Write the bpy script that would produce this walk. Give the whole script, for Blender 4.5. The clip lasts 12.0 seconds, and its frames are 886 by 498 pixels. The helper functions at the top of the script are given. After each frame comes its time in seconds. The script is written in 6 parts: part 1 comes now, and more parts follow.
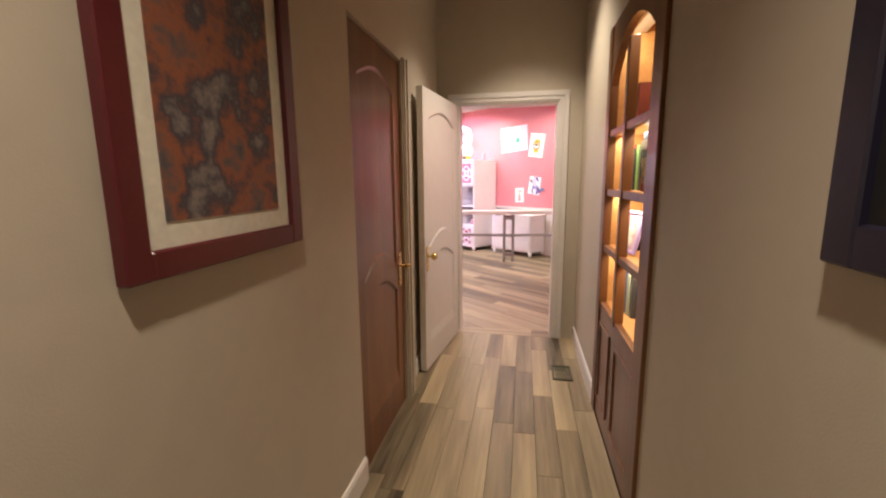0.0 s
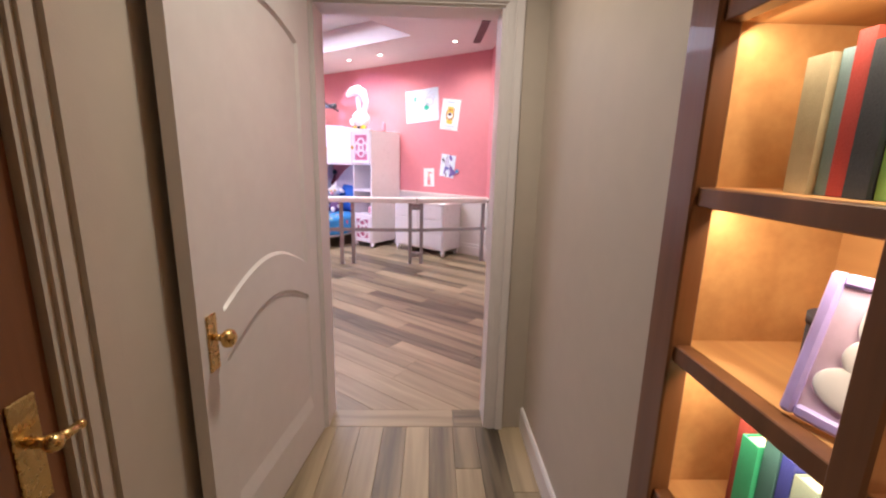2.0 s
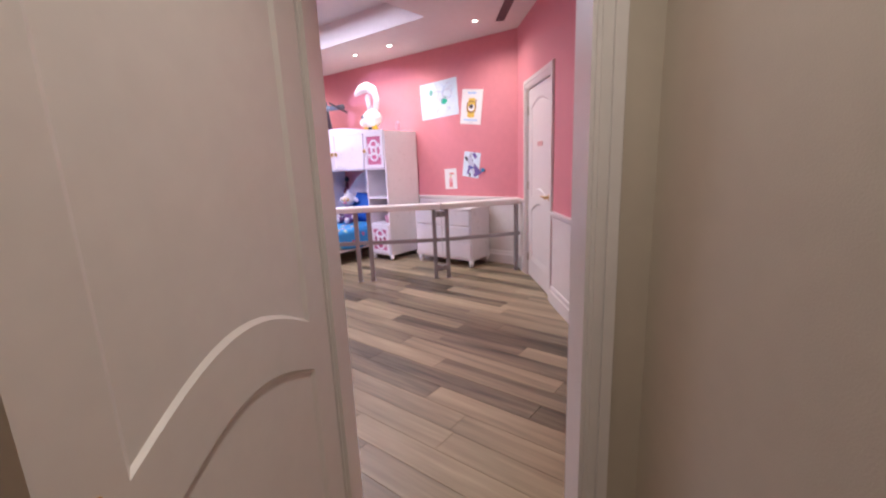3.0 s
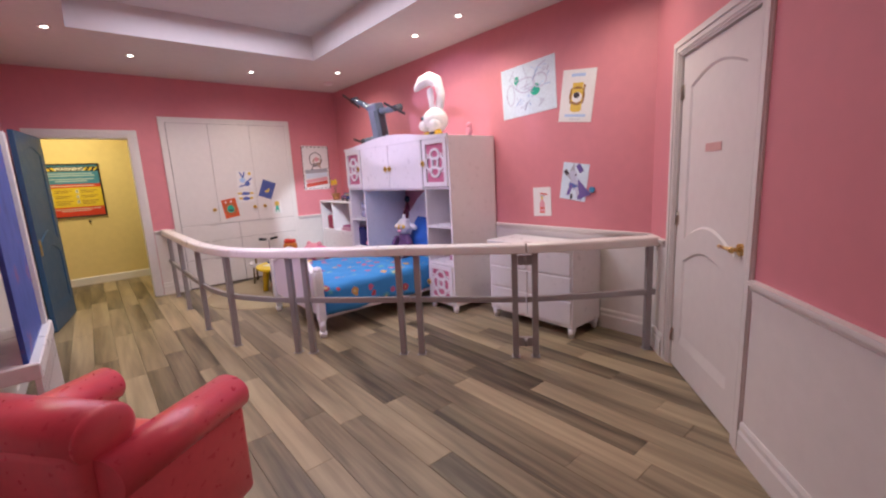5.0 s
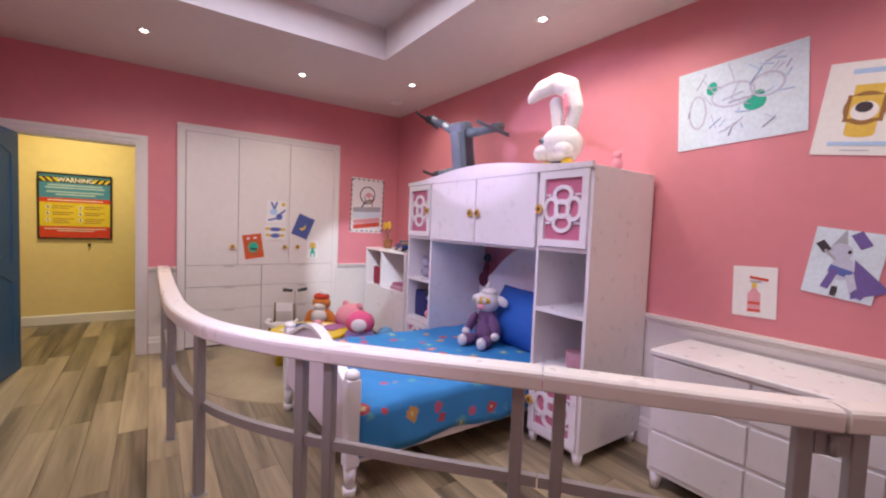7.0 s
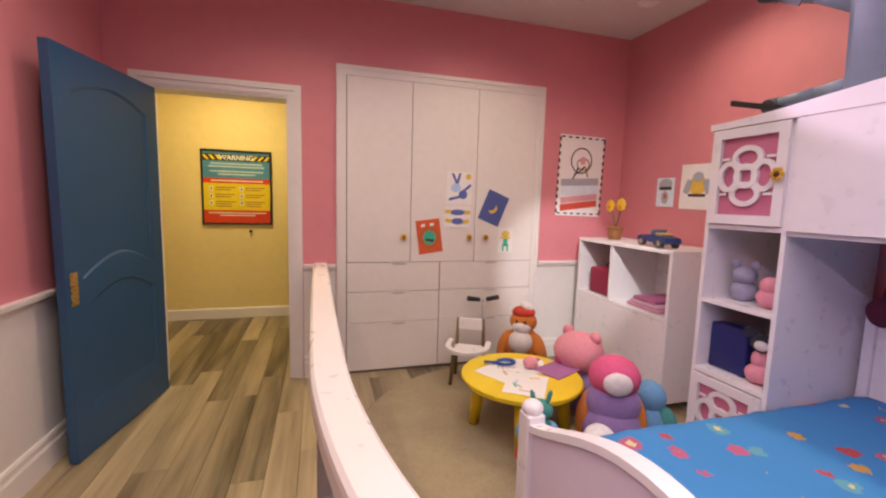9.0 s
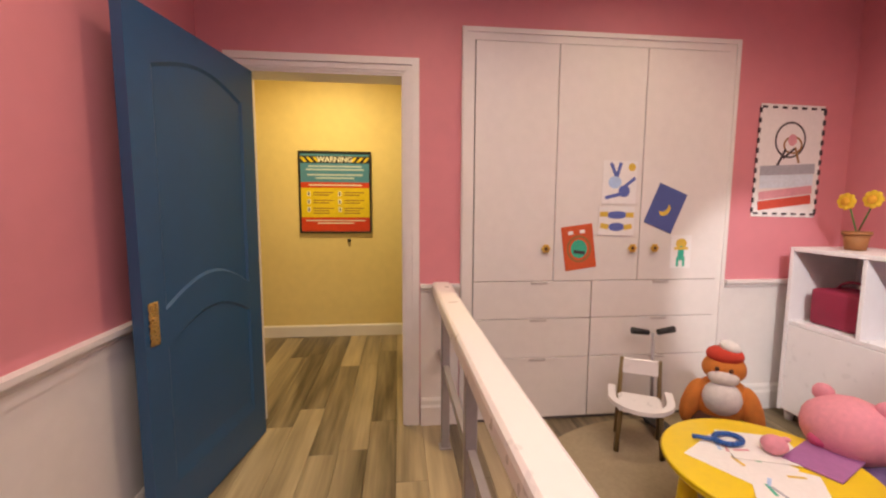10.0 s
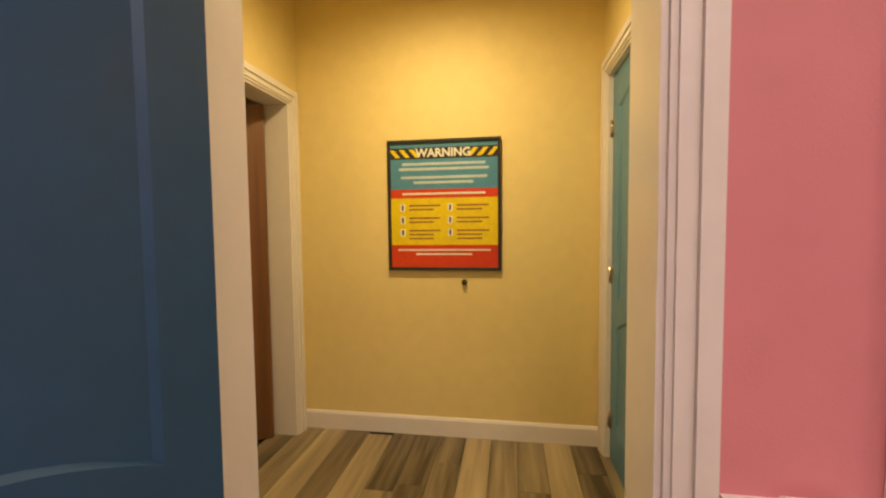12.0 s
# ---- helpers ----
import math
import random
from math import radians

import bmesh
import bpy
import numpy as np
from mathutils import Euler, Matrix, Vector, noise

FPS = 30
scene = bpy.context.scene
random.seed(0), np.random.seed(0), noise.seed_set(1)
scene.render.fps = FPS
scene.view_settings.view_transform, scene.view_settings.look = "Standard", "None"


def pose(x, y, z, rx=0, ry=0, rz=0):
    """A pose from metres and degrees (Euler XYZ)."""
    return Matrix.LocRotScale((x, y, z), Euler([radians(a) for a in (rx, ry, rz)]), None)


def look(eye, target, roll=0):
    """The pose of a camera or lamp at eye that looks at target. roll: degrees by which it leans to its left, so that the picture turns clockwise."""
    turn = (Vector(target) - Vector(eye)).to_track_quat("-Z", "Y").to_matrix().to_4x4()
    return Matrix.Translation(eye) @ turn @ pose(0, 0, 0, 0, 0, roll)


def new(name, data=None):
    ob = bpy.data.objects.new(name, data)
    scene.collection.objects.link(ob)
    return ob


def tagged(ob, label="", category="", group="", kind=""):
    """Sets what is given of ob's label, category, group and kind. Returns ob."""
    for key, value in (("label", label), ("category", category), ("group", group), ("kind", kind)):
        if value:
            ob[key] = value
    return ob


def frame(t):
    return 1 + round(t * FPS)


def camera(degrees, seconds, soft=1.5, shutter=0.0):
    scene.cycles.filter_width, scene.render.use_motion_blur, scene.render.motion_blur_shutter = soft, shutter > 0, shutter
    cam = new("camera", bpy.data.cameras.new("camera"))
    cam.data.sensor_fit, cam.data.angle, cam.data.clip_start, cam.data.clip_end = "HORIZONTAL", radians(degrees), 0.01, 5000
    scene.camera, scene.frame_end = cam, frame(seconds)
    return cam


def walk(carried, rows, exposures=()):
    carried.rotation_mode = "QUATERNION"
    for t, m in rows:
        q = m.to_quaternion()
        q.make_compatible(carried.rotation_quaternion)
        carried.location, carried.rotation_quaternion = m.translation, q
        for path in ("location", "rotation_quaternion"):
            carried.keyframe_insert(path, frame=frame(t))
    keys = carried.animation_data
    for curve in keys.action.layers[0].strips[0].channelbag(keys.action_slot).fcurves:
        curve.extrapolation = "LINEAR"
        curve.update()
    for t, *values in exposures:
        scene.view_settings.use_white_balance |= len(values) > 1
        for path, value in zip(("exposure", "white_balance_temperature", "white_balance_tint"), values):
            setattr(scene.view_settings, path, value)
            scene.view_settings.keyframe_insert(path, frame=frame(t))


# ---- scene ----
cam = camera(93.3, 12.0, 2.2)
PATH = [
    (0, (0.049, -0.131, 1.382), (1.347, 1.355, 1.053), -0.5),
    (0.5, (0.352, 0.123, 1.359), (1.826, 1.44, 1.058), 0.5),
    (1, (0.683, 0.39, 1.363), (2.254, 1.586, 1.044), 1.0),
    (1.2, (0.833, 0.537, 1.376), (2.379, 1.778, 1.112), 1.3),
    (1.5, (0.99, 0.738, 1.38), (2.593, 1.877, 1.015), 1.4),
    (2, (1.362, 0.941, 1.362), (2.939, 2.096, 0.938), 1.3),
    (2.5, (1.618, 1.251, 1.335), (3.199, 2.4, 0.913), -0.3),
    (3, (1.804, 1.462, 1.338), (3.335, 2.678, 0.919), -2.4),
    (4.8, (3.009, 2.378, 1.394), (4.294, 3.87, 1.042), -3.3),
    (5, (3.122, 2.492, 1.381), (4.382, 4.004, 1.028), -3.0),
    (5.5, (3.32, 2.857, 1.404), (4.612, 4.357, 1.114), -1.1),
    (6, (3.594, 3.198, 1.414), (4.832, 4.757, 1.223), 0.7),
    (6.5, (3.723, 3.601, 1.411), (4.912, 5.198, 1.224), 1.5),
    (6.7, (3.725, 3.781, 1.391), (4.903, 5.393, 1.266), 1.7),
    (8.3, (3.914, 5.164, 1.314), (4.73, 6.983, 1.155), 2.2),
    (8.5, (3.899, 5.341, 1.326), (4.64, 7.191, 1.163), 1.9),
    (9, (3.83, 5.802, 1.331), (4.394, 7.707, 1.106), 1.6),
    (9.5, (3.664, 6.199, 1.366), (4.024, 8.144, 1.068), 0.7),
    (10, (3.592, 6.587, 1.303), (3.802, 8.565, 1.094), 0.3),
    (10.5, (3.508, 7.041, 1.367), (3.576, 9.023, 1.111), -0.3),
    (11, (3.444, 7.473, 1.331), (3.456, 9.464, 1.147), -0.1),
    (11.5, (3.44, 7.853, 1.316), (3.296, 9.842, 1.163), -0.6),
    (12, (3.376, 8.249, 1.289), (3.064, 10.222, 1.182), -0.6),
]
walk(cam, [(t, look(eye, target, roll)) for t, eye, target, roll in PATH], [(0, 1.25, 6500, 8), (0.6, 0.95, 6450, 9), (1, 0.80, 6400, 10), (2, 0.92, 5900, 10), (3.2, 0.40, 5750, 10), (5, -0.1, 6100, 10), (6.6, -0.12, 6000, 9), (8.5, -0.25, 6950, 11), (9.5, -0.08, 7350, 12), (12, -0.12, 7900, 14)])


# ---- world and light ----
world = bpy.data.worlds.new("world")
scene.world = world
world.use_nodes = True
world.node_tree.nodes["Background"].inputs[0].default_value = (0.9, 0.85, 0.9, 1)
world.node_tree.nodes["Background"].inputs[1].default_value = 0.02


def spot(name, at, target, watts, colour, degrees, blend=0.6, size=0.05):
    lamp = bpy.data.lights.new(name, "SPOT")
    lamp.energy, lamp.color, lamp.spot_size, lamp.spot_blend, lamp.shadow_soft_size = watts, colour, radians(degrees), blend, size
    ob = new(name, lamp)
    ob.matrix_world = look(at, target)
    return ob


def area(name, at, target, watts, colour, sx, sy):
    lamp = bpy.data.lights.new(name, "AREA")
    lamp.energy, lamp.color, lamp.shape, lamp.size, lamp.size_y = watts, colour, "RECTANGLE", sx, sy
    ob = new(name, lamp)
    ob.matrix_world = look(at, target)
    return ob


A = 38.0
HALL = Matrix.Translation((0.211, -0.468, 0)) @ Matrix.Rotation(radians(A), 4, "Z")
# the slanting south wall of the room
SOUTH = Matrix.Translation((5.622, 3.246, 0)) @ Matrix.Rotation(radians(A + 2.5), 4, "Z") @ Matrix.Translation((-6.6, 0.66, 0))
ALONG = Vector((math.cos(radians(A)), math.sin(radians(A)), 0))


def hall(u, v, z=0.0):
    return HALL @ Vector((u, v, z))


WARM = (1.0, 0.84, 0.66)
# the last one, (4.3, 3.7), is an unseen guess added to brighten the armchair end
DOWNLIGHTS = [(3.69, 8.05), (4.92, 8.20), (5.87, 7.75), (5.86, 6.04), (5.87, 5.41), (5.84, 4.11), (3.07, 7.43), (3.05, 5.3), (4.3, 3.7)]
for lx, ly in DOWNLIGHTS:
    spot("downlight_lamp", (lx, ly, 2.735), (lx, ly, 0), 42 if ly > 4 else 24, (1.0, 0.87, 0.68), 150, 0.9, 0.04)
# purple light of the raised middle of the ceiling
area("cove_lamp", (4.28, 5.9, 2.95), (4.28, 5.9, 0), 52, (0.90, 0.84, 1.0), 1.6, 2.4)
# stage spotlights hung by the entrance
spot("purple_spotlight", (3.6, 8.80, 2.6), (6.39, 6.12, 1.95), 180, (0.86, 0.64, 1.0), 22, 0.3, 0.02)
spot("purple_spotlight", (2.75, 5.4, 2.72), (5.0, 6.2, 1.0), 130, (0.80, 0.62, 1.0), 46, 0.5, 0.02)
spot("white_spotlight", (4.6, 6.0, 2.72), (5.85, 8.85, 0.75), 340, (0.9, 0.92, 1.0), 22, 0.6, 0.03)
# corridor
spot("hall_lamp", hall(0.1, 0.48, 2.9), hall(0.1, 0.48, 0), 66, WARM, 100, 1.0, 0.06)
spot("hall_lamp", hall(3.0, 0.35, 2.9), hall(3.0, 0.35, 0), 66, WARM, 100, 1.0, 0.06)
# yellow passage
spot("passage_lamp", (3.0, 9.85, 2.72), (3.0, 9.9, 0), 135, (1.0, 0.82, 0.46), 172, 1.0, 0.08)


# ---- materials ----
def mat(name, colour, rough=0.5, vary=0.10, scale=6.0, bump=0.0, bump_scale=60.0, metallic=0.0, random_vary=0.0, coat=0.0):
    """A painted, plastic, cloth or metal surface: two scales of noise in the colour, fine relief."""
    m = bpy.data.materials.new(name)
    m.use_nodes = True
    n, l = m.node_tree.nodes, m.node_tree.links
    b = n["Principled BSDF"]
    b.inputs["Roughness"].default_value, b.inputs["Metallic"].default_value = rough, metallic
    b.inputs["Coat Weight"].default_value = coat
    co = n.new("ShaderNodeTexCoord")
    big, small = n.new("ShaderNodeTexNoise"), n.new("ShaderNodeTexNoise")
    big.inputs["Scale"].default_value, small.inputs["Scale"].default_value = scale * 0.35, scale * 4
    big.inputs["Detail"].default_value = 3
    for t in (big, small):
        l.new(co.outputs["Object"], t.inputs["Vector"])
    mix = n.new("ShaderNodeMath")
    mix.operation = "ADD"
    l.new(big.outputs["Fac"], mix.inputs[0])
    l.new(small.outputs["Fac"], mix.inputs[1])
    last = mix.outputs[0]
    if random_vary:
        info, add = n.new("ShaderNodeObjectInfo"), n.new("ShaderNodeMath")
        add.operation = "MULTIPLY_ADD"
        l.new(info.outputs["Random"], add.inputs[0])
        add.inputs[1].default_value = random_vary
        l.new(last, add.inputs[2])
        last = add.outputs[0]
    ramp = n.new("ShaderNodeMapRange")
    ramp.inputs[1].default_value, ramp.inputs[2].default_value = 0.6, 1.4 + random_vary
    ramp.inputs[3].default_value, ramp.inputs[4].default_value = 1 - vary, 1 + vary
    l.new(last, ramp.inputs[0])
    hsv = n.new("ShaderNodeHueSaturation")
    hsv.inputs["Color"].default_value = (*colour, 1)
    l.new(ramp.outputs[0], hsv.inputs["Value"])
    l.new(hsv.outputs[0], b.inputs["Base Color"])
    rr = n.new("ShaderNodeMapRange")
    rr.inputs[3].default_value, rr.inputs[4].default_value = max(rough - 0.08, 0.02), min(rough + 0.08, 1)
    l.new(small.outputs["Fac"], rr.inputs[0])
    l.new(rr.outputs[0], b.inputs["Roughness"])
    if bump:
        tex, bp = n.new("ShaderNodeTexNoise"), n.new("ShaderNodeBump")
        tex.inputs["Scale"].default_value, tex.inputs["Detail"].default_value = bump_scale, 4
        bp.inputs["Strength"].default_value, bp.inputs["Distance"].default_value = bump, 0.004
        l.new(co.outputs["Object"], tex.inputs["Vector"])
        l.new(tex.outputs["Fac"], bp.inputs["Height"])
        l.new(bp.outputs[0], b.inputs["Normal"])
    return m


def wood(name, dark, light, rough=0.45, axis=1, scale=1.0, random_vary=0.0, coat=0.0, contrast=1.0):
    """Wood with its grain along one local axis; random_vary shifts the tone from piece to piece."""
    m = bpy.data.materials.new(name)
    m.use_nodes = True
    n, l = m.node_tree.nodes, m.node_tree.links
    b = n["Principled BSDF"]
    b.inputs["Coat Weight"].default_value = coat
    co, mp, info = n.new("ShaderNodeTexCoord"), n.new("ShaderNodeMapping"), n.new("ShaderNodeObjectInfo")
    stretch = [22.0 * scale] * 3
    stretch[axis] = 1.3 * scale
    mp.inputs["Scale"].default_value = stretch
    l.new(co.outputs["Object"], mp.inputs["Vector"])
    shift = n.new("ShaderNodeVectorMath")
    shift.operation = "MULTIPLY_ADD"
    l.new(info.outputs["Random"], shift.inputs[0])
    shift.inputs[1].default_value = (37, 53, 71)
    l.new(mp.outputs[0], shift.inputs[2])
    g1, g2 = n.new("ShaderNodeTexNoise"), n.new("ShaderNodeTexNoise")
    g1.inputs["Scale"].default_value, g1.inputs["Detail"].default_value, g1.inputs["Distortion"].default_value = 0.45, 3, 0.6
    g2.inputs["Scale"].default_value, g2.inputs["Detail"].default_value = 2.6, 5
    for g in (g1, g2):
        l.new(shift.outputs[0], g.inputs["Vector"])
    a1 = n.new("ShaderNodeMath")
    a1.operation = "MULTIPLY_ADD"
    a1.inputs[1].default_value = 0.5
    l.new(g2.outputs["Fac"], a1.inputs[0])
    l.new(g1.outputs["Fac"], a1.inputs[2])
    a2 = n.new("ShaderNodeMath")
    a2.operation = "MULTIPLY_ADD"
    a2.inputs[1].default_value = random_vary
    l.new(info.outputs["Random"], a2.inputs[0])
    l.new(a1.outputs[0], a2.inputs[2])
    rng = n.new("ShaderNodeMapRange")
    rng.inputs[1].default_value = 0.75 - 0.25 * contrast + random_vary * 0.15
    rng.inputs[2].default_value = 0.75 + 0.25 * contrast + random_vary * 0.85
    l.new(a2.outputs[0], rng.inputs[0])
    cr = n.new("ShaderNodeMix")
    cr.data_type = "RGBA"
    cr.inputs[6].default_value, cr.inputs[7].default_value = (*dark, 1), (*light, 1)
    l.new(rng.outputs[0], cr.inputs[0])
    l.new(cr.outputs[2], b.inputs["Base Color"])
    rr = n.new("ShaderNodeMapRange")
    rr.inputs[3].default_value, rr.inputs[4].default_value = rough - 0.08, rough + 0.1
    l.new(g2.outputs["Fac"], rr.inputs[0])
    l.new(rr.outputs[0], b.inputs["Roughness"])
    bp = n.new("ShaderNodeBump")
    bp.inputs["Strength"].default_value, bp.inputs["Distance"].default_value = 0.25, 0.002
    l.new(g2.outputs["Fac"], bp.inputs["Height"])
    l.new(bp.outputs[0], b.inputs["Normal"])
    return m


def glow(name, colour, strength):
    m = bpy.data.materials.new(name)
    m.use_nodes = True
    b = m.node_tree.nodes["Principled BSDF"]
    b.inputs["Base Color"].default_value = (*colour, 1)
    b.inputs["Emission Color"].default_value = (*colour, 1)
    b.inputs["Emission Strength"].default_value = strength
    return m


M_PINK = mat("pink_wall_paint", (0.64, 0.225, 0.265), 0.6, 0.05, 3, 0.12, 220)
M_WHITE = mat("white_gloss_paint", (0.74, 0.70, 0.68), 0.35, 0.04, 4, 0.05, 90)
M_HUTCH = mat("white_lacquer", (0.80, 0.77, 0.78), 0.3, 0.03, 4, 0.03, 90)
M_CREAM = mat("beige_wall_paint", (0.52, 0.46, 0.38), 0.65, 0.05, 3, 0.12, 220)
M_YELLOW = mat("yellow_wall_paint", (0.74, 0.60, 0.28), 0.6, 0.05, 3, 0.12, 220)
M_CEIL = mat("ceiling_paint", (0.68, 0.64, 0.62), 0.8, 0.04, 3, 0.1, 200)
M_PLANK = wood("weathered_plank", (0.055, 0.040, 0.024), (0.42, 0.33, 0.205), 0.38, 1, 0.7, 0.5, 0.0, 0.62)
M_GAP = mat("plank_joint", (0.05, 0.04, 0.03), 0.8)
M_OAK = wood("varnished_oak", (0.12, 0.042, 0.014), (0.23, 0.09, 0.03), 0.38, 2, 0.8, 0.0, 0.2)
M_SHELF = wood("shelf_maple", (0.42, 0.21, 0.075), (0.58, 0.33, 0.13), 0.45, 0, 0.8)
M_DARKOAK = wood("dark_oak_trim", (0.10, 0.038, 0.013), (0.20, 0.08, 0.028), 0.4, 2, 0.8, 0.0, 0.2)
M_BLUE = mat("blue_door_paint", (0.017, 0.078, 0.175), 0.38, 0.08, 4, 0.06, 120)
M_TEAL = mat("teal_door_paint", (0.08, 0.23, 0.36), 0.4, 0.08, 4, 0.06, 120)
M_BRASS = mat("brass", (0.72, 0.50, 0.20), 0.28, 0.1, 20, 0, 60, 1.0)
M_STEEL = mat("silver_painted_steel", (0.36, 0.34, 0.35), 0.38, 0.08, 10, 0.03, 150, 0.35)
M_RAIL = mat("white_handrail_paint", (0.80, 0.75, 0.72), 0.3, 0.02, 3, 0.0, 120)
M_RUG = mat("beige_carpet", (0.36, 0.29, 0.19), 0.95, 0.14, 14, 0.8, 380)
M_BLACK = mat("black_plastic", (0.018, 0.018, 0.02), 0.4, 0.1)
M_PAPER = mat("drawing_paper", (0.80, 0.78, 0.78), 0.7, 0.05, 10)
M_RED = mat("red_vinyl", (0.68, 0.075, 0.11), 0.3, 0.08, 8, 0.15, 260, coat=0.15)
M_GREY = mat("grey_drone_plastic", (0.17, 0.22, 0.29), 0.45, 0.08, 10, 0.05, 150)
M_CHROME = mat("brushed_nickel", (0.55, 0.50, 0.44), 0.3, 0.06, 20, 0, 60, 1.0)


def plain(name, colour, rough=0.6, bump=0.0, bump_scale=200):
    return mat(name, colour, rough, 0.12, 12, bump, bump_scale)


# ---- mesh helpers ----
def box(bm, x0, x1, y0, y1, z0, z1, m=None, bevel=0.0, segments=1, index=0):
    made = bmesh.ops.create_cube(bm, size=1)["verts"]
    bmesh.ops.transform(bm, matrix=Matrix.LocRotScale(((x0 + x1) / 2, (y0 + y1) / 2, (z0 + z1) / 2), None, (abs(x1 - x0), abs(y1 - y0), abs(z1 - z0))), verts=made)
    faces = {f for v in made for f in v.link_faces}
    if bevel:
        got = bmesh.ops.bevel(bm, geom=list({e for v in made for e in v.link_edges}), offset=bevel, segments=segments, affect="EDGES", profile=0.5)
        made = list({v for f in got["faces"] for v in f.verts} | {v for v in made if v.is_valid})
        faces = {f for v in made for f in v.link_faces}
    for f in faces:
        f.material_index = index
        f.smooth = segments > 1
    if m is not None:
        bmesh.ops.transform(bm, matrix=m, verts=made)
    return made


def ball(bm, at, size, m=None, index=0, seg=20, rings=12):
    size = size if hasattr(size, "__len__") else (size,) * 3
    made = bmesh.ops.create_uvsphere(bm, u_segments=seg, v_segments=rings, radius=1)["verts"]
    mm = Matrix.Translation(at) @ (m or Matrix()) @ Matrix.Diagonal((*size, 1))
    bmesh.ops.transform(bm, matrix=mm, verts=made)
    for f in {f for v in made for f in v.link_faces}:
        f.material_index, f.smooth = index, True
    return made


def tube(bm, a, b, r1, r2=None, seg=16, index=0):
    a, b = Vector(a), Vector(b)
    r2 = r1 if r2 is None else r2
    made = bmesh.ops.create_cone(bm, cap_ends=True, segments=seg, radius1=r1, radius2=r2, depth=(b - a).length)["verts"]
    mm = Matrix.Translation((a + b) / 2) @ (b - a).to_track_quat("Z", "Y").to_matrix().to_4x4()
    bmesh.ops.transform(bm, matrix=mm, verts=made)
    for f in {f for v in made for f in v.link_faces}:
        f.material_index, f.smooth = index, len(f.verts) == 4
    return made


def sweep(bm, path, profile, closed_profile=True, index=0, smooth=False):
    """Sweeps a profile (sideways, up) along a level path of (x, y, z) points."""
    rings = []
    for i, p in enumerate(path):
        a, b = Vector(path[max(i - 1, 0)]), Vector(path[min(i + 1, len(path) - 1)])
        d = (b - a).normalized()
        side = Vector((d.y, -d.x, 0)).normalized()
        up = side.cross(d).normalized()
        rings.append([bm.verts.new(Vector(p) + side * s + up * h) for s, h in profile])
    k = len(profile)
    for r0, r1 in zip(rings, rings[1:]):
        for j in range(k if closed_profile else k - 1):
            f = bm.faces.new((r0[j], r0[(j + 1) % k], r1[(j + 1) % k], r1[j]))
            f.material_index, f.smooth = index, smooth
    if closed_profile:
        bm.faces.new(rings[0][::-1])
        bm.faces.new(rings[-1])
    bmesh.ops.recalc_face_normals(bm, faces=bm.faces[:])


def prism(bm, outline, y0, y1, index=0):
    """Extrudes an outline of (x, z) points from y0 to y1."""
    lo = [bm.verts.new((x, y0, z)) for x, z in outline]
    hi = [bm.verts.new((x, y1, z)) for x, z in outline]
    k = len(outline)
    fs = [bm.faces.new(lo), bm.faces.new(hi[::-1])]
    for i in range(k):
        fs.append(bm.faces.new((lo[i], hi[i], hi[(i + 1) % k], lo[(i + 1) % k])))
    for f in fs:
        f.material_index = index
    bmesh.ops.recalc_face_normals(bm, faces=fs)
    return lo + hi


def part(name, bm, material, parent=None, label="", m=None):
    me = bpy.data.meshes.new(name)
    bm.to_mesh(me)
    bm.free()
    for one in material if hasattr(material, "__len__") else (material,):
        me.materials.append(one)
    ob = new(name, me)
    if parent is not None:
        ob.parent = parent
    if m is not None:
        ob.matrix_basis = m
    if label:
        tagged(ob, label)
    return ob


def thing(name, label, category, m=None, group="", kind=""):
    ob = new(name)
    ob.empty_display_size = 0.1
    ob.matrix_basis = m or Matrix()
    return tagged(ob, label, category, group, kind)


def solid(name, boxes, material, label, category, m=None, kind="structure", bevel=0.0, parent=None):
    bm = bmesh.new()
    for b in boxes:
        box(bm, *b, bevel=bevel)
    ob = part(name, bm, material, parent, "", m)
    return tagged(ob, label, category, "", kind) if parent is None else ob


def wall_with_holes(a0, a1, z1, holes):
    """Boxes (a0, a1, z0, z1) of a wall along one axis from a0 to a1 with openings (b0, b1, top)."""
    out, at = [], a0
    for b0, b1, top in holes:
        out += [(at, b0, 0, z1), (b0, b1, top, z1)]
        at = b1
    return out + [(at, a1, 0, z1)]


# ---- the large structure ----
TOP = 3.1
solid("wall_north", [(a, b, 8.97, 9.12, z0, z1) for a, b, z0, z1 in wall_with_holes(2.35, 6.545, TOP, [(2.765, 3.63, 2.02)])], M_PINK, "pink painted plaster wall with a doorway", "wall")
solid("wall_east", [(6.395, 6.545, 3.80, 8.97, 0, TOP)], M_PINK, "pink painted plaster wall with pinned drawings", "wall")
solid("wall_west", [(2.35, 2.555, 2.85, 8.97, 0, TOP)], M_PINK, "pink painted plaster wall above white panelling", "wall")
solid("wall_south", [(a, b, -0.81, -0.66, z0, z1) for a, b, z0, z1 in wall_with_holes(3.7, 7.72, TOP, [(6.28, 7.17, 2.035)])], M_PINK, "pink painted wall with a closed white door", "wall", SOUTH)
solid("wall_entrance", [(3.775, 3.85, a, b, z0, z1) for a, b, z0, z1 in wall_with_holes(-0.75, 1.75, TOP, [(0.095, 0.925, 2.0)])], M_PINK, "pink painted wall round the corridor door", "wall", HALL)
solid("wall_corridor_end", [(3.70, 3.775, a, b, z0, z1) for a, b, z0, z1 in wall_with_holes(-0.09, 1.10, TOP, [(0.095, 0.925, 2.0)])], M_CREAM, "beige painted wall with a white door frame", "wall", HALL)
